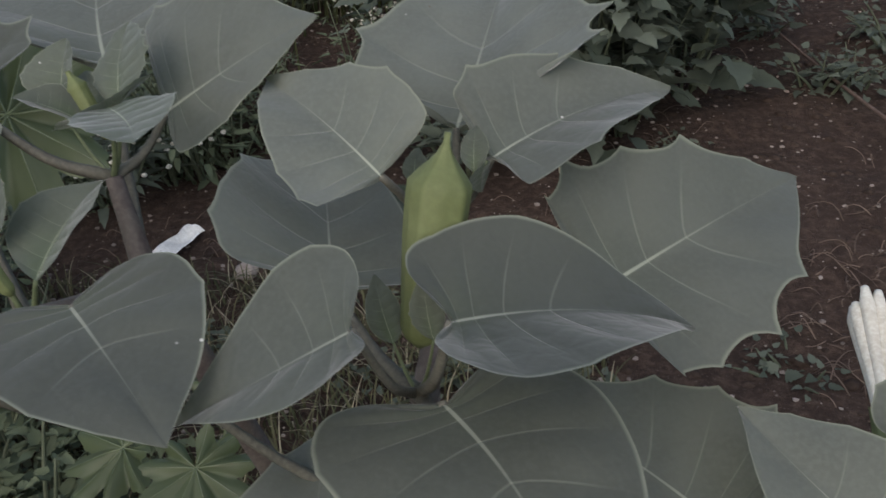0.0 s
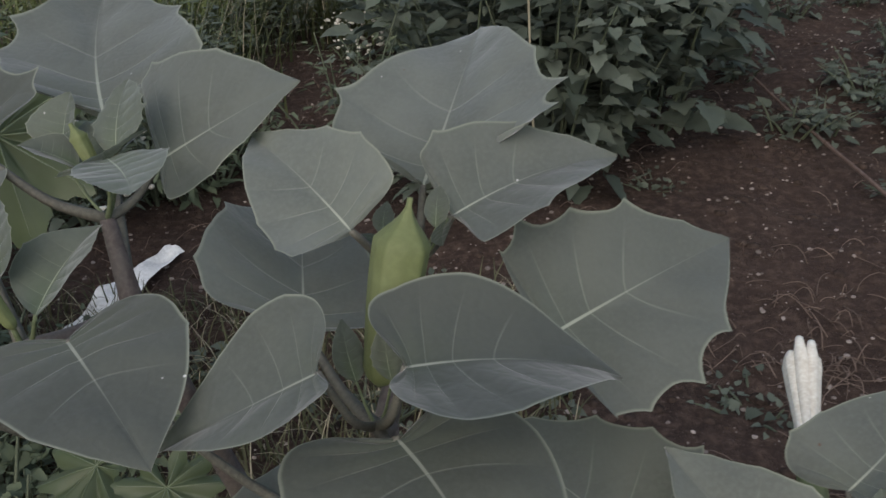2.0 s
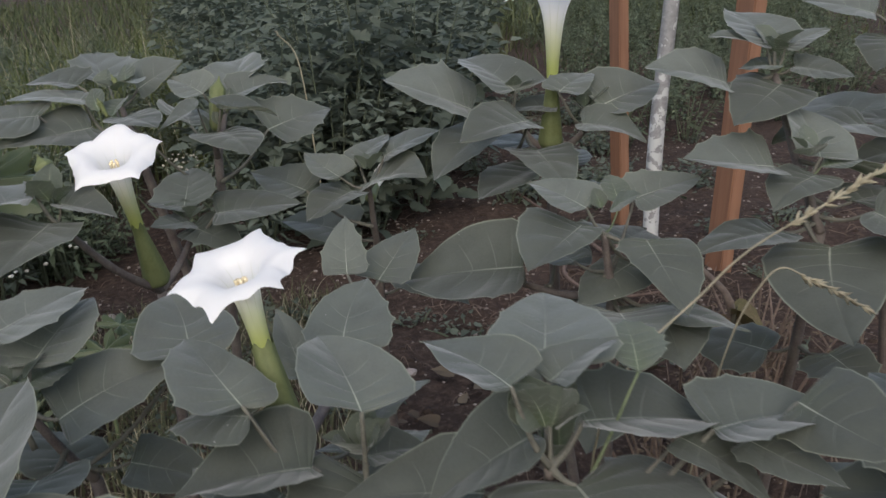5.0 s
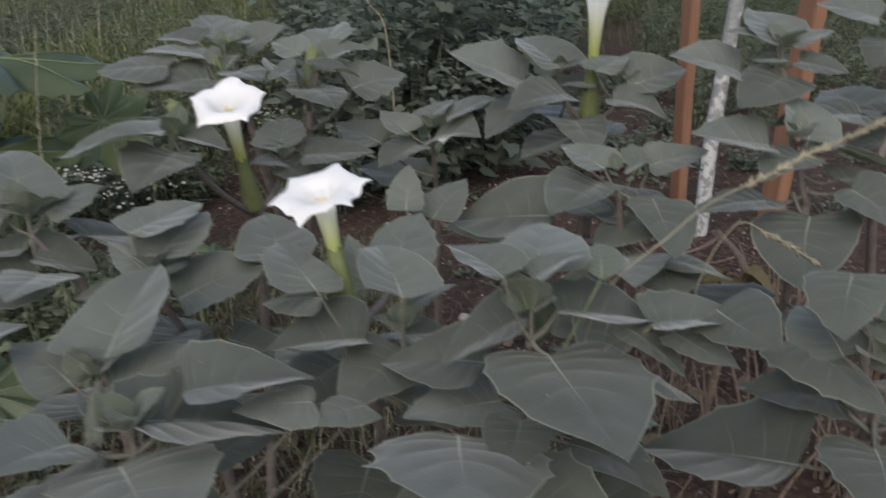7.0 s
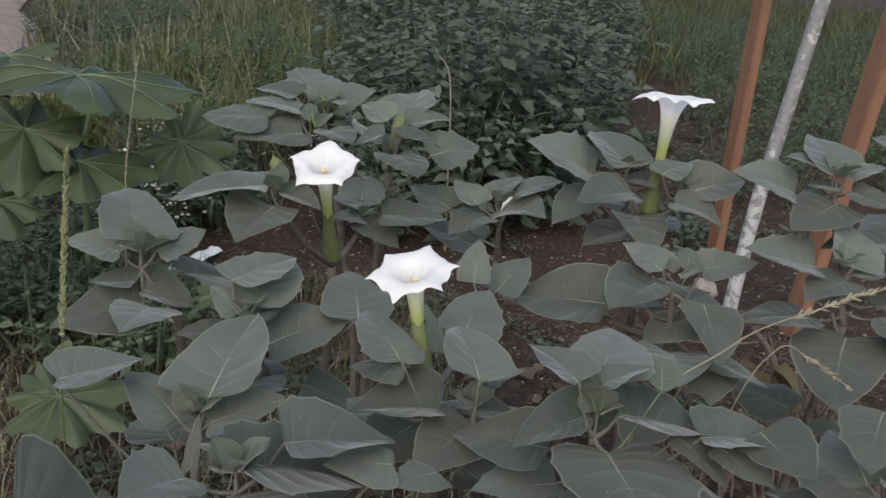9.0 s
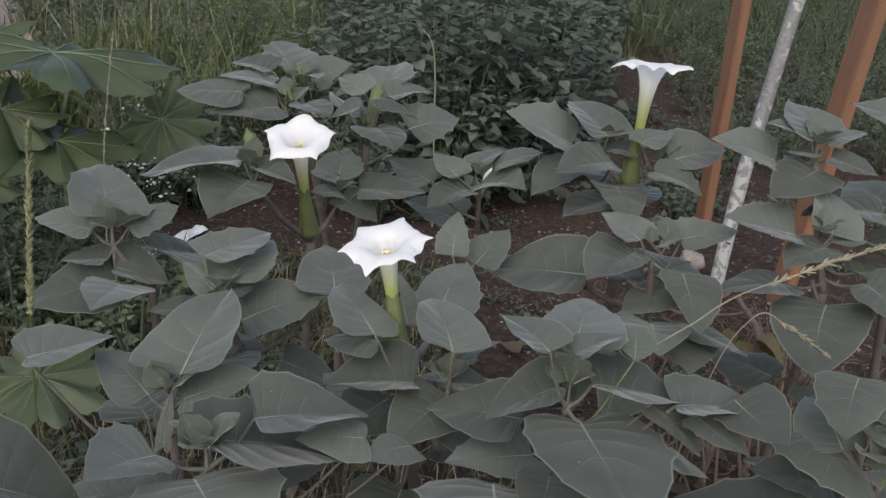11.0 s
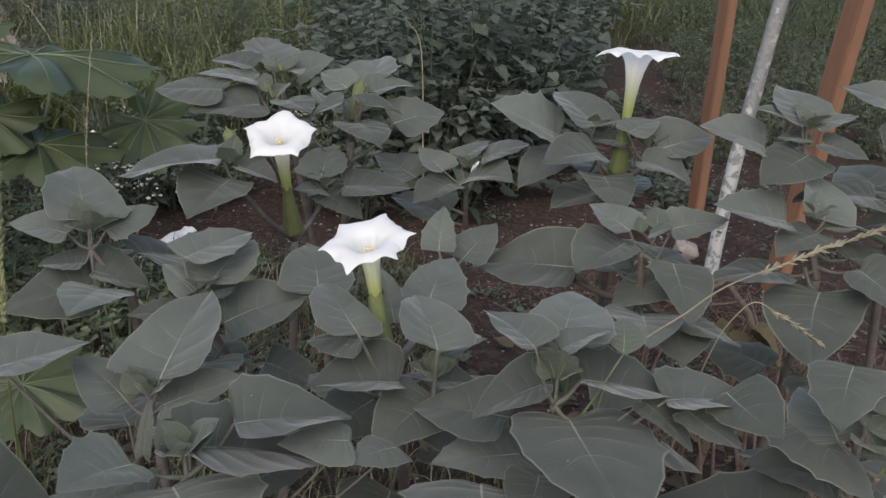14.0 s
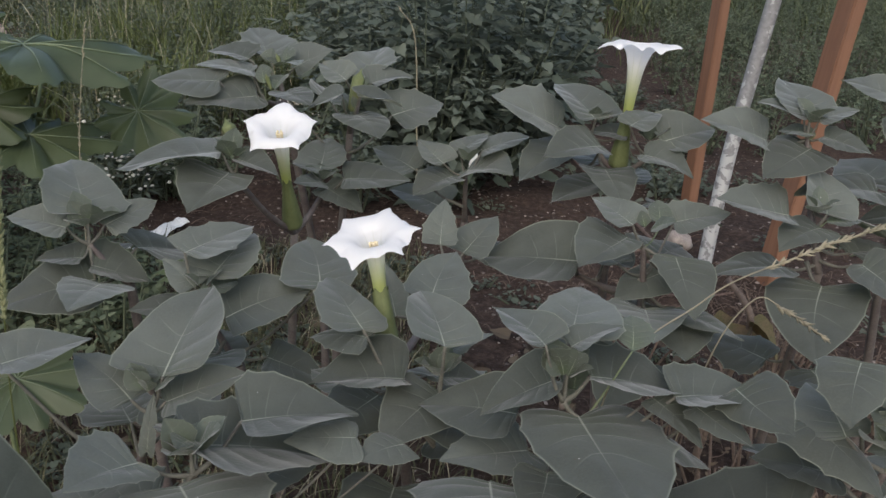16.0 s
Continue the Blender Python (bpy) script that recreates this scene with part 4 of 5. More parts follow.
LEAVES_P12 = [
    (-0.014, 0.374, 0.747, -0.012, 0.483, 0.775, 0.83, -3, 0.17, 0.03),
    (0.032, 0.358, 0.734, 0.157, 0.361, 0.733, 0.88, 11, 0.14, 0.05),
    (-0.006, 0.366, 0.715, 0.068, 0.319, 0.683, 0.87, 10, 0.08, 0.11),
    (-0.01, 0.363, 0.725, -0.058, 0.325, 0.735, 0.88, -16, 0.09, -0.04),
    (-0.011, 0.37, 0.745, -0.068, 0.38, 0.754, 0.86, -6, 0.12, -0.01),
]
LEAVES_P4 = [
    (0.218, 0.417, 0.753, 0.168, 0.474, 0.784, 0.86, -9, 0.22, -0.09),
    (0.165, 0.456, 0.727, 0.078, 0.531, 0.749, 0.87, -15, 0.19, -0.05),
    (0.237, 0.417, 0.729, 0.159, 0.35, 0.707, 0.86, -5, 0.13, -0.17),
    (0.252, 0.461, 0.767, 0.31, 0.509, 0.792, 0.85, -3, 0.15, 0.05),
    (0.293, 0.453, 0.77, 0.394, 0.465, 0.799, 0.86, 5, 0.15, 0.02),
    (0.264, 0.432, 0.735, 0.345, 0.356, 0.755, 0.89, 17, 0.16, 0.29),
]
LEAVES_P14 = [
    (0.202, 0.15, 0.692, 0.211, 0.218, 0.75, 0.66, 2, 0.15, 0.09),
    (0.243, 0.177, 0.667, 0.307, 0.246, 0.713, 0.8, 5, 0.09, -0),
    (0.18, -0.038, 0.677, 0.221, 0.062, 0.717, 0.87, 4, 0.22, -0.13, 0.08),
    (0.132, 0.084, 0.591, 0.107, 0.152, 0.656, 0.75, 22, 0.15, -0.03),
]
LEAVES_L5 = [
    (0.431, 0.135, 0.677, 0.275, 0.214, 0.646, 0.92, -21, 0.28, 0.03),
]
LEAVES_F3 = [
    (0.416, 0.339, 0.852, 0.286, 0.327, 0.908, 0.93, -24, 0.18, -0.19),
    (0.474, 0.306, 0.878, 0.416, 0.419, 0.916, 0.86, 1, 0.25, -0.07, 0.05),
    (0.474, 0.24, 0.847, 0.368, 0.201, 0.836, 0.89, -14, 0.15, -0.25),
    (0.538, 0.315, 0.849, 0.472, 0.343, 0.846, 0.89, -14, 0.16, -0.04),
]
LEAVES_F3R = [
    (0.544, 0.223, 0.839, 0.622, 0.185, 0.813, 0.9, 13, 0.24, 0.11),
    (0.584, 0.262, 0.853, 0.691, 0.303, 0.87, 0.9, 24, 0.29, 0.1),
    (0.525, 0.264, 0.878, 0.592, 0.309, 0.893, 0.85, 9, 0.09, -0.03),
]
LEAVES_P6 = [
    (0.794, 0.174, 0.929, 0.782, 0.293, 0.967, 0.84, 3, 0.17, -0, 0.06),
    (0.737, 0.191, 0.881, 0.624, 0.205, 0.909, 0.92, -21, 0.19, -0.13),
    (0.785, 0.178, 0.928, 0.713, 0.201, 0.943, 0.87, -9, 0.16, -0.06),
    (0.807, 0.167, 0.924, 0.874, 0.173, 0.942, 0.87, 9, 0.18, 0.04),
    (0.816, 0.157, 0.9, 0.88, 0.115, 0.884, 0.89, 15, 0.13, 0.05),
    (0.8, 0.16, 0.879, 0.698, 0.092, 0.844, 0.85, -14, 0.02, -0.03),
    (0.804, 0.163, 0.901, 0.754, 0.192, 0.898, 0.87, -12, 0.13, -0.02),
]
LEAVES_P6B = [
    (0.74, 0.066, 0.794, 0.623, 0.077, 0.815, 0.92, -14, 0.24, -0.18),
    (0.789, 0.045, 0.805, 0.81, 0.145, 0.852, 0.82, 18, 0.22, -0.1),
    (0.783, 0.041, 0.784, 0.702, -0.001, 0.76, 0.85, -7, 0.05, -0.08),
    (0.789, 0.042, 0.794, 0.839, 0.033, 0.799, 0.86, 8, 0.11, 0),
    (0.788, 0.01, 0.699, 0.721, -0.145, 0.645, 0.83, 5, 0, -0.04, 0.03, 1.2),
]
LEAVES_P7 = [
    (0.967, 0.214, 0.952, 0.882, 0.27, 0.972, 0.9, -18, 0.17, -0.06),
    (0.98, 0.199, 0.92, 0.921, 0.136, 0.886, 0.84, -4, 0.02, -0.1),
    (0.993, 0.168, 0.807, 0.929, 0.211, 0.809, 0.87, -11, 0.12, -0.03),
    (1, 0.157, 0.772, 0.918, 0.18, 0.747, 0.88, -11, 0.13, -0.07),
]
LEAVES_P5 = [
    (0.492, 0.059, 0.772, 0.439, 0.124, 0.792, 0.86, -10, 0.21, -0.06),
    (0.491, 0.071, 0.747, 0.397, -0.013, 0.728, 0.8, -8, 0.08, -0.39),
    (0.581, 0.126, 0.755, 0.674, 0.13, 0.772, 0.88, 17, 0.19, 0),
    (0.553, 0.107, 0.755, 0.557, 0.152, 0.784, 0.79, 6, 0.11, -0.04),
    (0.56, 0.037, 0.729, 0.564, -0.074, 0.676, 0.83, -8, 0.01, 0.21),
    (0.579, 0.055, 0.635, 0.557, -0.078, 0.61, 0.84, -2, -0.07, 0.01, 0.1),
    (0.56, 0.079, 0.686, 0.47, 0.029, 0.655, 0.86, -5, -0.09, 0.05),
]
LEAVES_F2 = [
    (0.139, -0.266, 0.681, 0.024, -0.27, 0.672, 0.95, -1, 0.34, -0.23),
    (0.184, -0.273, 0.667, 0.112, -0.364, 0.645, 0.86, -11, 0.09, -0.01),
    (0.183, -0.3, 0.745, 0.156, -0.194, 0.767, 0.86, 13, 0.34, 0.01),
    (0.182, -0.265, 0.682, 0.242, -0.246, 0.669, 0.9, 7, 0.29, 0.11),
    (0.19, -0.25, 0.708, 0.247, -0.236, 0.73, 0.84, -7, 0.09, -0.01),
    (0.087, -0.233, 0.73, 0.035, -0.139, 0.757, 0.81, 11, 0.13, 0.15),
    (0.092, -0.238, 0.722, 0.02, -0.212, 0.706, 0.87, -6, -0.03, 0.19),
]
LEAVES_P8 = [
    (0.32, -0.41, 0.725, 0.348, -0.591, 0.726, 0.85, -3, -0.04, 0.12, 0.09, 1.6),
    (0.297, -0.383, 0.753, 0.22, -0.378, 0.704, 0.92, -7, 0.28, -0.12, 0.05, 1.2),
    (0.276, -0.414, 0.811, 0.227, -0.347, 0.82, 0.8, 2, 0.33, -0.03),
    (0.312, -0.364, 0.793, 0.346, -0.251, 0.803, 0.83, 1, 0.21, -0.09),
    (0.307, -0.395, 0.8, 0.363, -0.38, 0.818, 0.85, -6, 0.28, -0.05),
    (0.334, -0.386, 0.76, 0.452, -0.381, 0.733, 0.88, -1, 0.32, -0.02),
    (0.421, -0.409, 0.751, 0.526, -0.408, 0.743, 0.88, -2, 0.31, 0.02),
    (0.398, -0.406, 0.747, 0.44, -0.455, 0.719, 0.84, -6, 0.08, 0.07),
]
LEAVES_P8 += [
    (0.441, -0.416, 0.745, 0.486, -0.47, 0.731, 0.85, -1, 0.06, 0.07),
    (0.482, -0.413, 0.765, 0.511, -0.494, 0.762, 0.89, 24, -0.03, 0.22, 0.1),
    (0.377, -0.38, 0.789, 0.386, -0.329, 0.807, 0.81, 2, 0.13, -0.08),
    (0.313, -0.355, 0.714, 0.299, -0.35, 0.766, 0.55, 0, 0.4, 0),
    (0.327, -0.35, 0.713, 0.331, -0.345, 0.768, 0.55, 0, 0.4, 0),
    (0.322, -0.345, 0.722, 0.317, -0.33, 0.757, 0.5, 0, 0.4, 0),
    (0.318, -0.37, 0.719, 0.311, -0.385, 0.745, 0.6, 0, 0.4, 0),
]
LEAVES_P8L = [
    (0.23, -0.423, 0.65, 0.227, -0.614, 0.697, 0.86, -7, -0.15, 0.05),
]
LEAVES_P11 = [
    (0.625, -0.399, 0.698, 0.619, -0.303, 0.711, 0.83, -11, 0.14, 0.25),
    (0.588, -0.371, 0.703, 0.641, -0.465, 0.664, 0.87, -5, -0.15, -0.11),
    (0.644, -0.361, 0.772, 0.598, -0.443, 0.738, 0.83, 4, -0.02, -0.06),
    (0.689, -0.415, 0.737, 0.671, -0.361, 0.74, 0.9, -18, 0.26, -0.15),
    (0.683, -0.425, 0.715, 0.649, -0.384, 0.729, 0.86, -6, 0.09, 0.02),
    (0.679, -0.435, 0.697, 0.637, -0.423, 0.697, 0.88, -6, 0.16, -0.12),
    (0.576, -0.429, 0.592, 0.448, -0.309, 0.541, 0.9, -6, 0.34, 0.01),
]
LEAVES_P16 = [
    (-0.154, -0.25, 0.667, -0.122, -0.087, 0.715, 0.81, -13, 0.34, -0.04, 0.05),
    (-0.19, -0.263, 0.642, -0.277, -0.2, 0.668, 0.83, -3, 0.16, 0.02),
    (-0.151, -0.255, 0.635, -0.055, -0.227, 0.662, 0.88, 5, 0.13, 0.1, 0.05, 0.9),
    (-0.168, -0.29, 0.586, -0.163, -0.258, 0.65, 0.3, 0, 0.08, 0),
    (-0.332, -0.277, 0.695, -0.244, -0.218, 0.701, 0.88, 3, 0.23, 0.05),
]
LEAVES_P9 = [
    (-0.087, -0.404, 0.676, 0.055, -0.325, 0.601, 0.86, 3, 0.32, -0.18),
    (-0.095, -0.428, 0.643, -0.015, -0.581, 0.663, 0.86, -2, 0.05, 0.14),
    (-0.038, -0.379, 0.691, 0.087, -0.343, 0.68, 0.89, 1, 0.3, 0.08),
    (0.086, -0.365, 0.663, 0.007, -0.379, 0.666, 0.89, -7, -0.06, 0.12),
    (0.14, -0.358, 0.651, 0.089, -0.401, 0.655, 0.88, -8, -0.05, 0.03),
    (-0.085, -0.399, 0.682, -0.093, -0.436, 0.694, 0.88, -21, 0.08, -0.06),
    (-0.136, -0.424, 0.668, -0.183, -0.502, 0.691, 0.91, -14, 0.13, -0.26),
    (-0.301, -0.471, 0.658, -0.226, -0.401, 0.574, 0.98, 22, 0.34, 0.21),
]
LEAVES_P10 = [
    (-0.323, 0.027, 0.768, -0.383, 0.15, 0.816, 0.82, 10, 0.19, -0.01, 0.1),
    (-0.3, 0.03, 0.754, -0.238, 0.091, 0.773, 0.88, 14, 0.12, 0),
    (-0.349, 0.012, 0.755, -0.438, 0.026, 0.764, 0.88, -14, 0.24, -0.06),
    (-0.314, 0.004, 0.7, -0.24, 0.029, 0.664, 0.97, 17, 0.33, 0.21),
    (-0.31, -0.002, 0.681, -0.433, -0.056, 0.654, 0.92, -21, 0.11, -0.02),
    (-0.325, 0.004, 0.712, -0.393, 0.001, 0.707, 0.9, -9, 0.25, -0.08),
]
LEAVES_P15 = [
    (-0.135, -0.039, 0.706, -0.09, 0.079, 0.73, 0.84, -2, 0.14, 0.04),
    (-0.157, -0.049, 0.695, -0.207, -0.02, 0.724, 0.85, -9, 0.1, 0.02),
    (-0.148, -0.05, 0.688, -0.101, -0.017, 0.692, 0.86, 5, 0.09, -0.02),
    (-0.114, -0.059, 0.652, 0.007, -0.004, 0.675, 0.9, 14, 0.16, 0.03),
    (-0.172, -0.066, 0.669, -0.246, -0.073, 0.667, 0.87, -7, 0.16, -0.03),
    (0.017, -0.011, 0.684, -0.015, 0.119, 0.708, 0.84, 2, 0.12, 0.03),
    (-0.172, -0.032, 0.74, -0.088, 0.059, 0.749, 0.85, 3, 0.17, -0.1),
]


def datura(root, label, seed, shoots, fork, stem=(0.011, 0.007), small=4, lower=3, young=0.034, tips=2):
    """A plant: a main stem from the soil to the fork, a branch to each shoot tip, its leaves."""
    rng = random.Random(seed)
    z = height(root[0], root[1])
    plant = thing("datura_plant", (root[0], root[1], z), label, "thorn apple", "thorn apple plants")
    r, k = np.array((root[0], root[1], z - 0.02)), np.array(fork, float)
    mid = 0.55 * r + 0.45 * k + np.array((rng.uniform(-0.03, 0.03), rng.uniform(-0.03, 0.03), 0))
    add_stem(plant, [r, mid, k], stem[0], stem[1])
    for i, (head, rows) in enumerate(shoots):
        h = np.array(head, float) - np.array((0, 0, 0.022))
        bend = 0.5 * (k + h) + np.array((0, 0, -0.06 * np.linalg.norm(h - k)))
        add_stem(plant, [k, bend, h], stem[1] * 0.9, 0.0042, "branch")
        for row in rows:
            ln = math.dist(row[:3], row[3:6])
            add_leaf(plant, row, rng, ln < 0.058, h)
        lower_leaves(plant, k, h, rng, lower, mid)
        if small and i < tips:
            young_cluster(plant, np.array(head), rng, small, young)
    return plant, rng


bud_plant, q = datura((0.02, 0.62), "thorn apple plant bearing one large green bud", 1, [(HEAD_P1, LEAVES_P1), (HEAD_P1T, LEAVES_P1T)], (0.035, 0.485, 0.79), small=0, lower=0)
add_bud(bud_plant, (0.038, 0.459, 0.836), (0.055, 0.483, 0.915), 0.0120, "large ribbed pale green bud")

back_plant, q = datura((-0.02, 0.62), "thorn apple plant with upright young leaves, growing before the meadow", 2, [(HEAD_P2, LEAVES_P2), (HEAD_P2B, LEAVES_P2B)], (-0.097, 0.535, 0.83), small=4, lower=0, young=0.027, tips=1)
add_bud(back_plant, (-0.102, 0.549, 0.893), (-0.115, 0.557, 0.923), 0.004, "small green bud")
add_bud(back_plant, (-0.112, 0.457, 0.872), (-0.122, 0.455, 0.902), 0.004, "small green bud")

tall_flower, q = datura((0.62, 0.48), "thorn apple plant with a tall white flower seen from the side", 3, [(HEAD_F3, LEAVES_F3), (HEAD_F3R, LEAVES_F3R)], (0.531, 0.332, 0.772))
add_flower(tall_flower, (0.531, 0.330, 0.780), (0.534, 0.300, 1.020), 0.070, 0.115, q, tail=0.10, r_low=0.0185, r_high=0.0085, tilt=(0.0, 0.26))

small_plant, q = datura((0.30, 0.62), "small thorn apple plant with a withered flower", 4, [(HEAD_P4, LEAVES_P4)], (0.27, 0.47, 0.62), small=3)
wb, wt = np.array((0.268, 0.509, 0.686)), np.array((0.307, 0.660, 0.695))
axis = (wt - wb) / np.linalg.norm(wt - wb)
ea = np.cross(axis, (0, 0, 1))
ea = ea / np.linalg.norm(ea)
eb = np.cross(axis, ea)
furls = []
for k in range(7):
    a = 2 * math.pi * k / 7
    o = ea * math.cos(a) + eb * math.sin(a)
    end = wt + o * 0.0080 + axis * q.uniform(-0.008, 0.006)
    fp = smooth_path([wb + (wt - wb) * 0.3 + o * 0.003, wb + (wt - wb) * 0.6 + o * 0.005, wb + (wt - wb) * 0.88 + o * 0.008, end + o * q.uniform(0, 0.004)], 6)
    furls.append(tube(rel(fp, small_plant.location), [0.0026, 0.0032, 0.0044, 0.0048, 0.0026], 10))
v, f = joined(furls)
wf = part("flower", mesh_data("withered_corolla", v, f), CREAM, small_plant, "withered furled cream flower")
v, f = calyx_mesh(wb, wb + (wt - wb) * 0.4, 0.009, 0.008)
part("calyx", mesh_data("calyx", rel(v, small_plant.location), f), CALYX, wf, "pale green calyx")

left_flower, q = datura((-0.10, 0.36), "thorn apple plant with an open white flower and a bud", 5, [(HEAD_F1, LEAVES_F1), (HEAD_P12, LEAVES_P12)], (-0.055, 0.304, 0.645), lower=0)
add_flower(left_flower, (-0.056, 0.301, 0.655), (-0.070, 0.214, 0.872), 0.061, 0.115, q, tail=0.10, r_low=0.0185, r_high=0.0085, tilt=(0.0, -0.10), turn=1.62)
add_bud(left_flower, (-0.134, 0.209, 0.816), (-0.157, 0.224, 0.872), 0.0115, "pointed green bud with a grey tip")

near_flower, q = datura((0.16, -0.05), "thorn apple plant with an open white flower above its leaves", 6, [(HEAD_F2, LEAVES_F2), (HEAD_P14, LEAVES_P14)], (0.13, -0.19, 0.655), small=6, lower=5, young=0.034, tips=1)
add_flower(near_flower, (0.12, -0.182, 0.672), (0.092, -0.144, 0.832), 0.056, 0.085, q, tail=0.18, r_low=0.0155, r_high=0.0105, tilt=(0.0, 0.0), turn=1.95, corners=6, nod=0.46)

datura((0.56, 0.20), "thorn apple plant with dark forked stems and drooping leaves", 7, [(HEAD_P5, LEAVES_P5), (HEAD_L5, LEAVES_L5)], (0.525, 0.06, 0.655), small=2, lower=5, tips=1)
datura((0.40, -0.22), "large thorn apple plant with a cluster of young green leaves", 8, [(HEAD_P8, LEAVES_P8), (HEAD_P8L, LEAVES_P8L)], (0.33, -0.30, 0.60), small=7, lower=7, young=0.037, tips=1)
datura((0.88, 0.32), "thorn apple plant with spreading leaves before the stakes", 9, [(HEAD_P6, LEAVES_P6), (HEAD_P6B, LEAVES_P6B)], (0.80, 0.05, 0.705))
datura((1.08, 0.24), "thorn apple plant with pale leaves beside the stakes", 10, [(HEAD_P7, LEAVES_P7)], (0.93, 0.10, 0.735))
datura((-0.02, -0.30), "thorn apple plant with broad overlapping leaves", 11, [(HEAD_P9, LEAVES_P9)], (-0.08, -0.38, 0.58), small=6, lower=5, young=0.036)
datura((-0.24, 0.10), "thorn apple plant with spreading leaves beside the castor plant", 12, [(HEAD_P10, LEAVES_P10)], (-0.27, 0.03, 0.66), small=6, lower=3, young=0.040)
datura((-0.20, -0.16), "thorn apple plant with upright leaves beside the young castor plant", 15, [(HEAD_P16, LEAVES_P16)], (-0.20, -0.22, 0.52), small=5, lower=4, young=0.034)
datura((-0.05, 0.02), "low thorn apple plant with dark leaves", 13, [(HEAD_P15, LEAVES_P15)], (-0.10, -0.03, 0.56), small=2)
datura((0.72, -0.36), "thorn apple plant with pale upright leaves", 14, [(HEAD_P11, LEAVES_P11)], (0.66, -0.40, 0.60), small=6, lower=5, young=0.040)


# broken stalk with curled withered leaves
DRY_STEM = mottled("dry_stem", (0.10, 0.075, 0.06), (0.17, 0.13, 0.105), 60, 0.8, 0.4, 0.001)
WITHERED = mottled("withered_leaf", (0.085, 0.085, 0.035), (0.13, 0.095, 0.055), 30, 0.7, 0.4, 0.002)
leaf_rng = random.Random(52)
snag = thing("dead_stalk", (0.86, 0.52, height(0.86, 0.52)), "broken brown stalk with curled withered leaves hanging on it", "dead stalk")
add_stem(snag, [(0.86, 0.52, -0.02), (0.87, 0.46, 0.24), (0.875, 0.40, 0.44), (0.85, 0.49, 0.50)], 0.010, 0.006, mat=DRY_STEM)
for b, t in (((0.875, 0.40, 0.43), (0.84, 0.34, 0.38)), ((0.875, 0.41, 0.43), (0.93, 0.36, 0.37)), ((0.87, 0.44, 0.40), (0.91, 0.40, 0.31)), ((0.865, 0.46, 0.42), (0.82, 0.44, 0.36))):
    v, f, uv = leaf_mesh(b, t, 0.8, leaf_rng.uniform(-40, 40), leaf_rng, cup=0.75, tooth=0.1)
    part("withered_leaf", mesh_data("withered_leaf", rel(v, snag.location), f, uv), WITHERED, snag, "curled yellow-brown withered leaf")


# dead leaves fallen under the plants
pieces = []
for _ in range(150):
    x, y = leaf_rng.uniform(-0.5, 1.15), leaf_rng.uniform(-0.35, 1.2)
    a, ln = leaf_rng.uniform(0, 6.28), leaf_rng.uniform(0.03, 0.075)
    z = height(x, y) + leaf_rng.uniform(0.006, 0.03)
    v, f, uv = leaf_mesh((x, y, z), (x + ln * math.cos(a), y + ln * math.sin(a), z + leaf_rng.uniform(-0.008, 0.02)), 0.7, leaf_rng.uniform(-30, 30), leaf_rng, nu=10, nv=6, cup=leaf_rng.uniform(0.2, 0.9))
    pieces.append((v, f))
v, f = joined(pieces)
LITTER = foliage("dead_leaf", (0.075, 0.058, 0.043), (0.15, 0.12, 0.085), 0.8, 0.1)
tagged(part("leaf_litter", mesh_data("leaf_litter", v, f), LITTER), "curled brown dead leaves fallen on the soil", "leaf litter", kind="stuff")


# ---------- castor plant ----------
def palmate_mesh(centre, normal, up, radius, lobes, rng, sag=0.13):
    """Star-shaped leaf with pointed lobes that sag towards their tips."""
    c, n = np.array(centre, float), np.array(normal, float)
    n = n / np.linalg.norm(n)
    e1 = np.array(up, float)
    e1 = e1 - n * (e1 @ n)
    e1 = e1 / np.linalg.norm(e1)
    e2 = np.cross(n, e1)
    steps, rings = lobes * 10, 9
    verts, faces = [c.copy()], []
    span = 2 * math.pi * 0.93
    ls = [rng.uniform(0.85, 1.1) * (1 - 0.35 * abs(2 * k / (lobes - 1) - 1) ** 2) for k in range(lobes)]
    for i in range(1, rings + 1):
        q = i / rings
        for j in range(steps + 1):
            s = j / steps * lobes
            k = min(lobes - 1, int(s))
            d = abs(s - k - 0.5) * 2
            a = (j / steps - 0.5) * span
            reach = radius * ls[k] * (0.66 + 0.34 * (1 - d**1.1) ** 0.9) * (1 + 0.035 * math.sin(j * 2.3))
            r = reach * q
            z = radius * (0.10 * q * (1 - d) - 0.05 * q * d - sag * (r / radius) ** 2 + 0.05 * q * math.sin(3 * a + 4 * q + radius * 90) + 0.02 * q * math.sin(11 * a))
            verts.append(c + (e1 * math.cos(a) + e2 * math.sin(a)) * r + n * z)
    m = steps + 1
    for j in range(steps):
        faces.append((0, 1 + j, 2 + j))
        for i in range(rings - 1):
            a = 1 + i * m + j
            faces.append((a, a + m, a + m + 1, a + 1))
    ribs = []
    for k in range(lobes):
        line = [verts[0]] + [verts[1 + i * m + k * 10 + 5] for i in range(rings - 1)]
        ribs.append(tube([q + n * 0.0008 for q in line], [0.008 * radius, 0.002 * radius], 5))
    return verts, faces, joined(ribs)


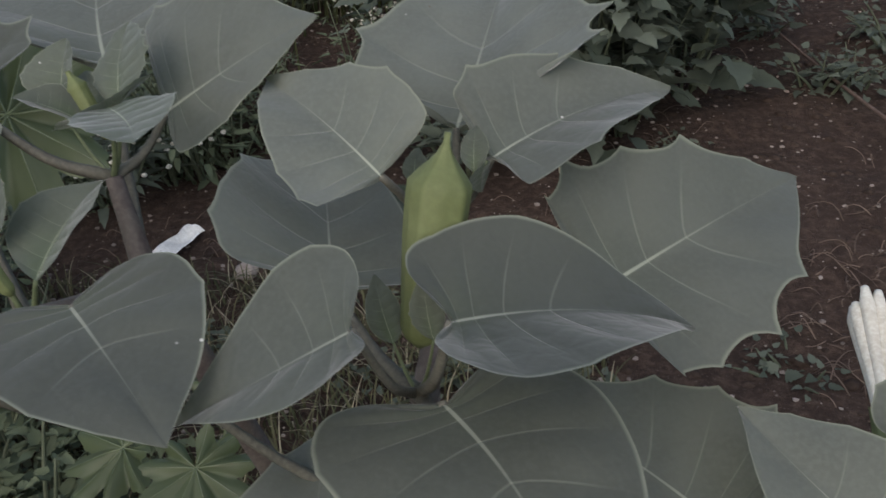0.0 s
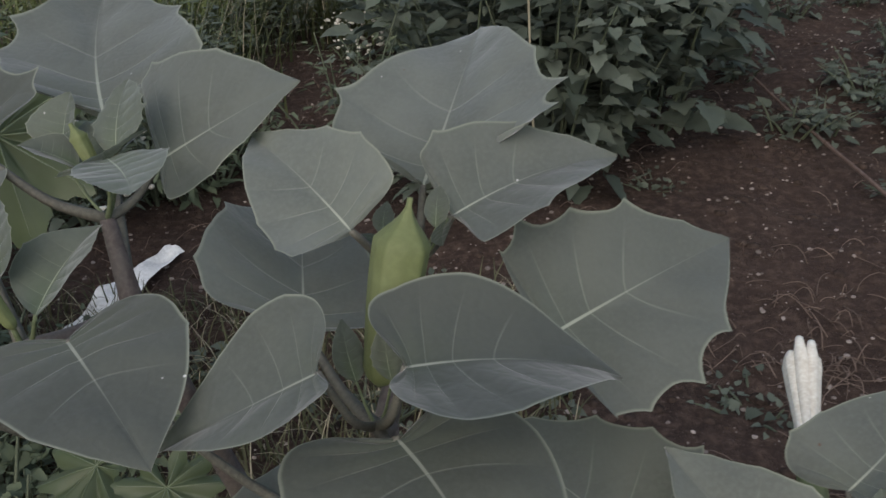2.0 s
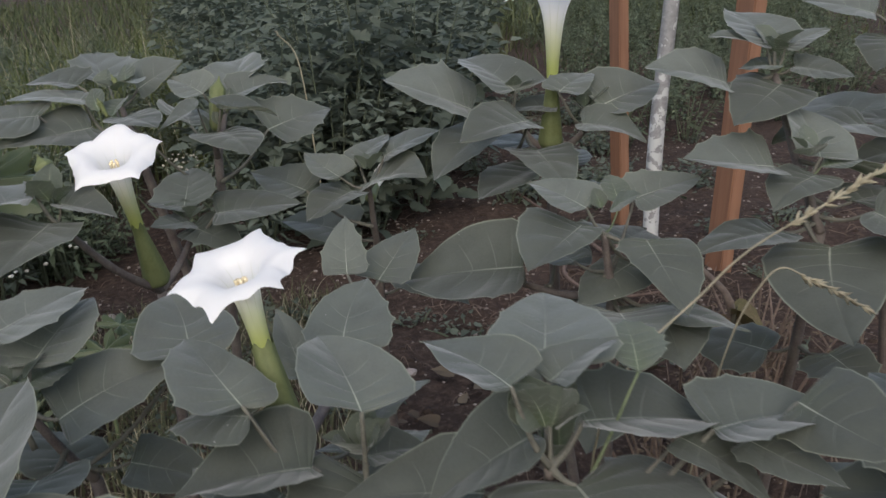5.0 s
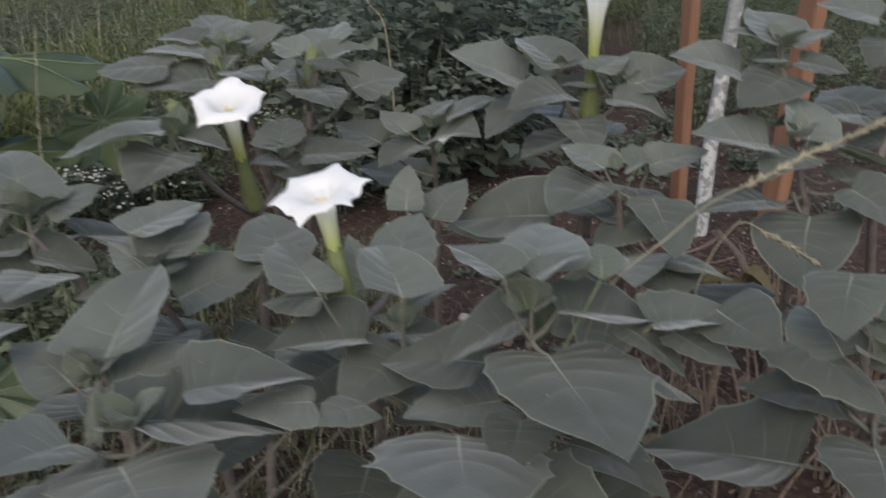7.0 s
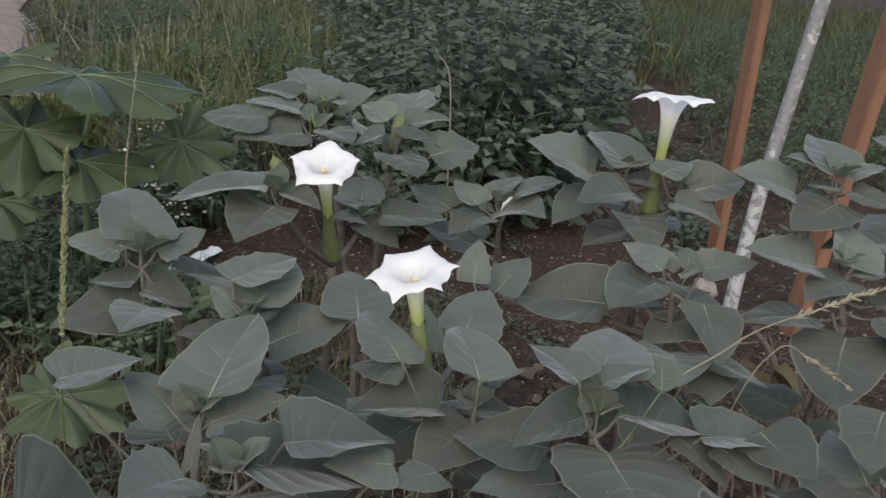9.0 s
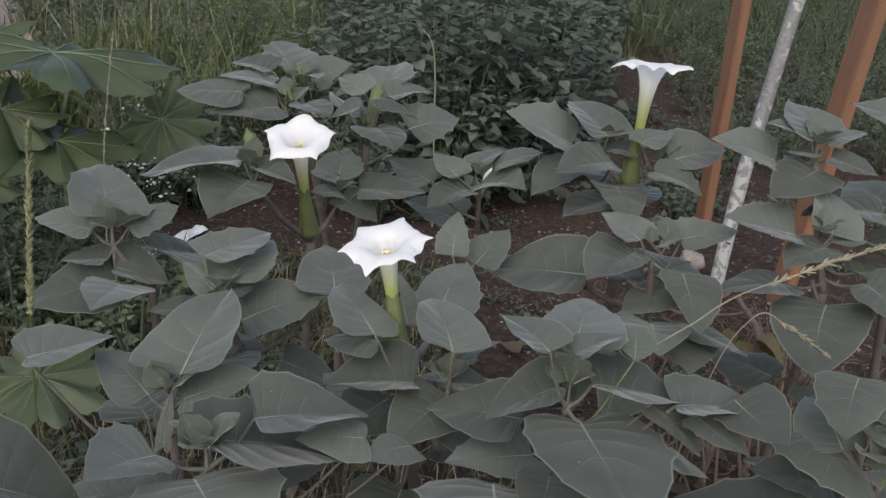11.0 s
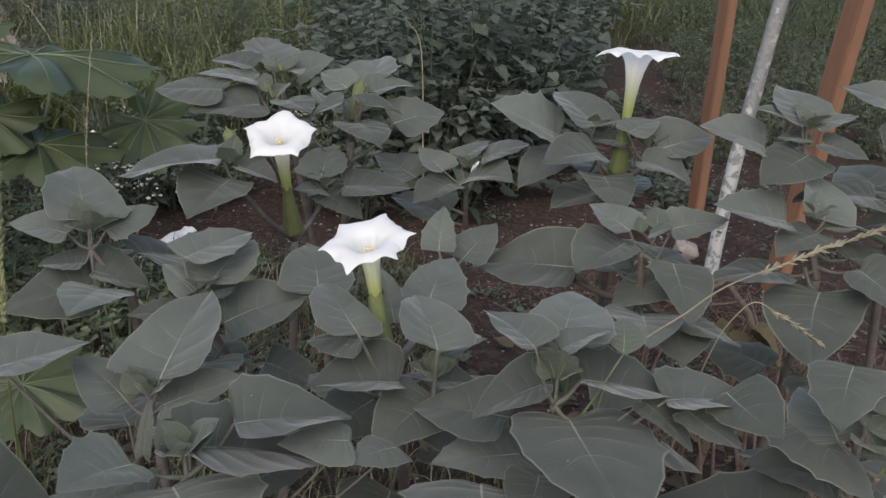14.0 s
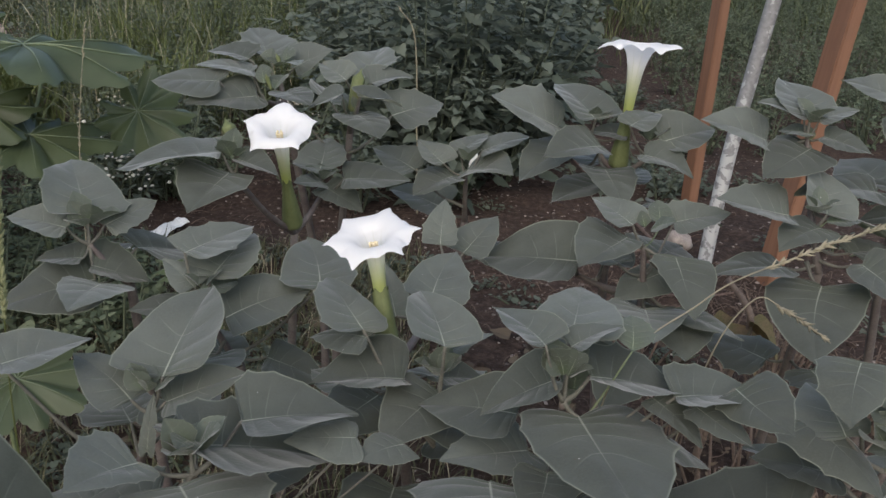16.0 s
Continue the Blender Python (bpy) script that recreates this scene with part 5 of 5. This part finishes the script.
def castor_plant(root, top, label, leaves, seed, r0=0.013):
    """Green stem with palmate leaves on long stalks."""
    plant = thing("castor_plant", (root[0], root[1], height(*root)), label, "castor plant", "castor plants")
    g = random.Random(seed)
    foot, end = np.array((root[0], root[1], -0.02)), np.array(top, float)
    add_stem(plant, [foot, 0.5 * (foot + end) + np.array((0.01, -0.01, 0)), end], r0, r0 * 0.55, mat=GREEN_STEM)
    start = end - np.array((0, 0, 0.04))
    for c, nrm, up, rad, sag in leaves:
        v, f, (rv, rf) = palmate_mesh(c, nrm, up, rad, 9, g, sag)
        lf = part("leaf", mesh_data("castor_leaf", rel(v, plant.location), f), CASTOR, plant)
        part("vein", mesh_data("vein", rel(rv, plant.location), rf), CASTOR_VEIN, lf, "pale green veins")
        c = np.array(c)
        pv, pf = tube(rel(smooth_path([start, 0.5 * (start + c) + np.array((0, 0, -0.03)), c], 5), plant.location), [r0 * 0.45, r0 * 0.3], 7)
        part("petiole", mesh_data("petiole", pv, pf), GREEN_STEM, lf)


castor_plant((-0.95, 1.42), (-0.93, 1.38, 0.60), "castor plant with large dark green star-shaped leaves", (
    ((-0.61, 1.32, 0.61), (0.25, -0.62, 0.7), (0.85, -0.35, -0.30), 0.19, 0.10),
    ((-0.87, 1.22, 0.80), (0.0, 0.05, 1.0), (0.9, -0.4, 0.0), 0.36, 0.26),
    ((-0.98, 1.12, 0.66), (0.1, -0.30, 0.9), (-0.3, -0.9, -0.1), 0.25, 0.20),
    ((-0.84, 1.12, 0.58), (0.05, -0.12, 1.0), (0.9, -0.5, 0.0), 0.23, 0.22),
    ((-1.02, 1.00, 0.49), (-0.1, -0.2, 1.0), (-0.6, -0.8, 0.0), 0.23, 0.25),
    ((-1.16, 1.45, 0.80), (-0.1, -0.1, 1.0), (-0.9, -0.3, 0.0), 0.28, 0.28),
    ((-1.00, 1.70, 0.72), (0.1, 0.2, 1.0), (0.1, 0.9, 0.0), 0.24, 0.25),
), 31)
castor_plant((-0.66, 0.40), (-0.65, 0.38, 0.20), "young castor plant with dark green leaves, low among the thorn apples", (
    ((-0.596, 0.33, 0.31), (0.1, -0.4, 0.9), (0.9, -0.3, 0.0), 0.15, 0.15),
    ((-0.68, 0.50, 0.22), (0.0, -0.2, 0.9), (-0.3, 0.8, 0.0), 0.11, 0.2),
), 33, 0.007)
castor_plant((-0.34, 1.00), (-0.34, 0.98, 0.24), "castor seedling with soft green leaves on the soil", (
    ((-0.31, 0.94, 0.29), (0.1, -0.5, 0.9), (0.3, -0.8, 0.0), 0.085, 0.1),
    ((-0.42, 0.99, 0.28), (-0.2, -0.3, 0.9), (-0.9, -0.2, 0.0), 0.09, 0.1),
    ((-0.30, 1.08, 0.29), (0.2, 0.0, 0.9), (0.5, 0.8, 0.0), 0.08, 0.15),
), 35, 0.005)


# ---------- grass stalks with seed heads ----------
def seed_stalk(path, r, head_from, label, green=False, seed=1, grains=110, plump=1.0):
    """A bent stalk with a spike of narrow seeds over its upper part."""
    g = random.Random(seed)
    p = smooth_path(path, 12)
    root = (path[0][0], path[0][1], path[0][2])
    st = thing("grass_stalk", root, label, "grass stalk", "seeding grass stalks")
    v, f = tube(rel(p, root), [r, r * 0.5], 5)
    part("stalk", mesh_data("stalk", v, f), BRIGHT if green else STRAW, st)
    pieces = []
    for _ in range(grains):
        s = head_from + (1 - head_from) * g.random()
        i = min(len(p) - 2, int(s * (len(p) - 1)))
        q = p[i] + (p[i + 1] - p[i]) * g.random()
        d = p[i + 1] - p[i]
        d = d / np.linalg.norm(d) + np.array([g.uniform(-0.5, 0.5) for _ in range(3)])
        pieces.append(tube([q, q + d * 0.005, q + d * 0.010], [0.0006 * plump, 0.0015 * plump, 0.0004], 4))
    v, f = joined(pieces)
    part("seed_head", mesh_data("seed_head", rel(v, root), f), HEAD_GREEN if green else STRAW, st)


seed_stalk([(0.50, 0.05, 0.0), (0.40, -0.22, 0.62), (0.497, -0.25, 0.789), (0.60, -0.25, 0.85), (0.715, -0.25, 0.90)], 0.0014, 0.66, "straw-coloured grass stalk with a bent seed head", seed=1)
seed_stalk([(0.56, 0.05, 0.0), (0.55, -0.15, 0.6), (0.579, -0.2, 0.765), (0.63, -0.2, 0.755), (0.69, -0.2, 0.718)], 0.0012, 0.68, "thin straw-coloured grass stalk bending down", seed=2, grains=60)
seed_stalk([(-0.37, -0.18, 0.0), (-0.362, -0.2, 0.5), (-0.356, -0.2, 0.694), (-0.333, -0.2, 0.962)], 0.0015, 0.70, "upright green grass stalk with a slim seed head", True, seed=3, grains=260, plump=1.5)
seed_stalk([(-0.68, 1.0, 0.0), (-0.674, 1.0, 0.54), (-0.629, 1.0, 0.90)], 0.0016, 0.45, "dry upright grass stalk with a loose seed head", seed=4, grains=70)
seed_stalk([(0.24, 2.2, 0.0), (0.223, 2.2, 0.35), (0.20, 2.2, 0.72), (0.138, 2.2, 0.83)], 0.004, 0.93, "tall dry stalk bending over at its top", seed=5, grains=12)
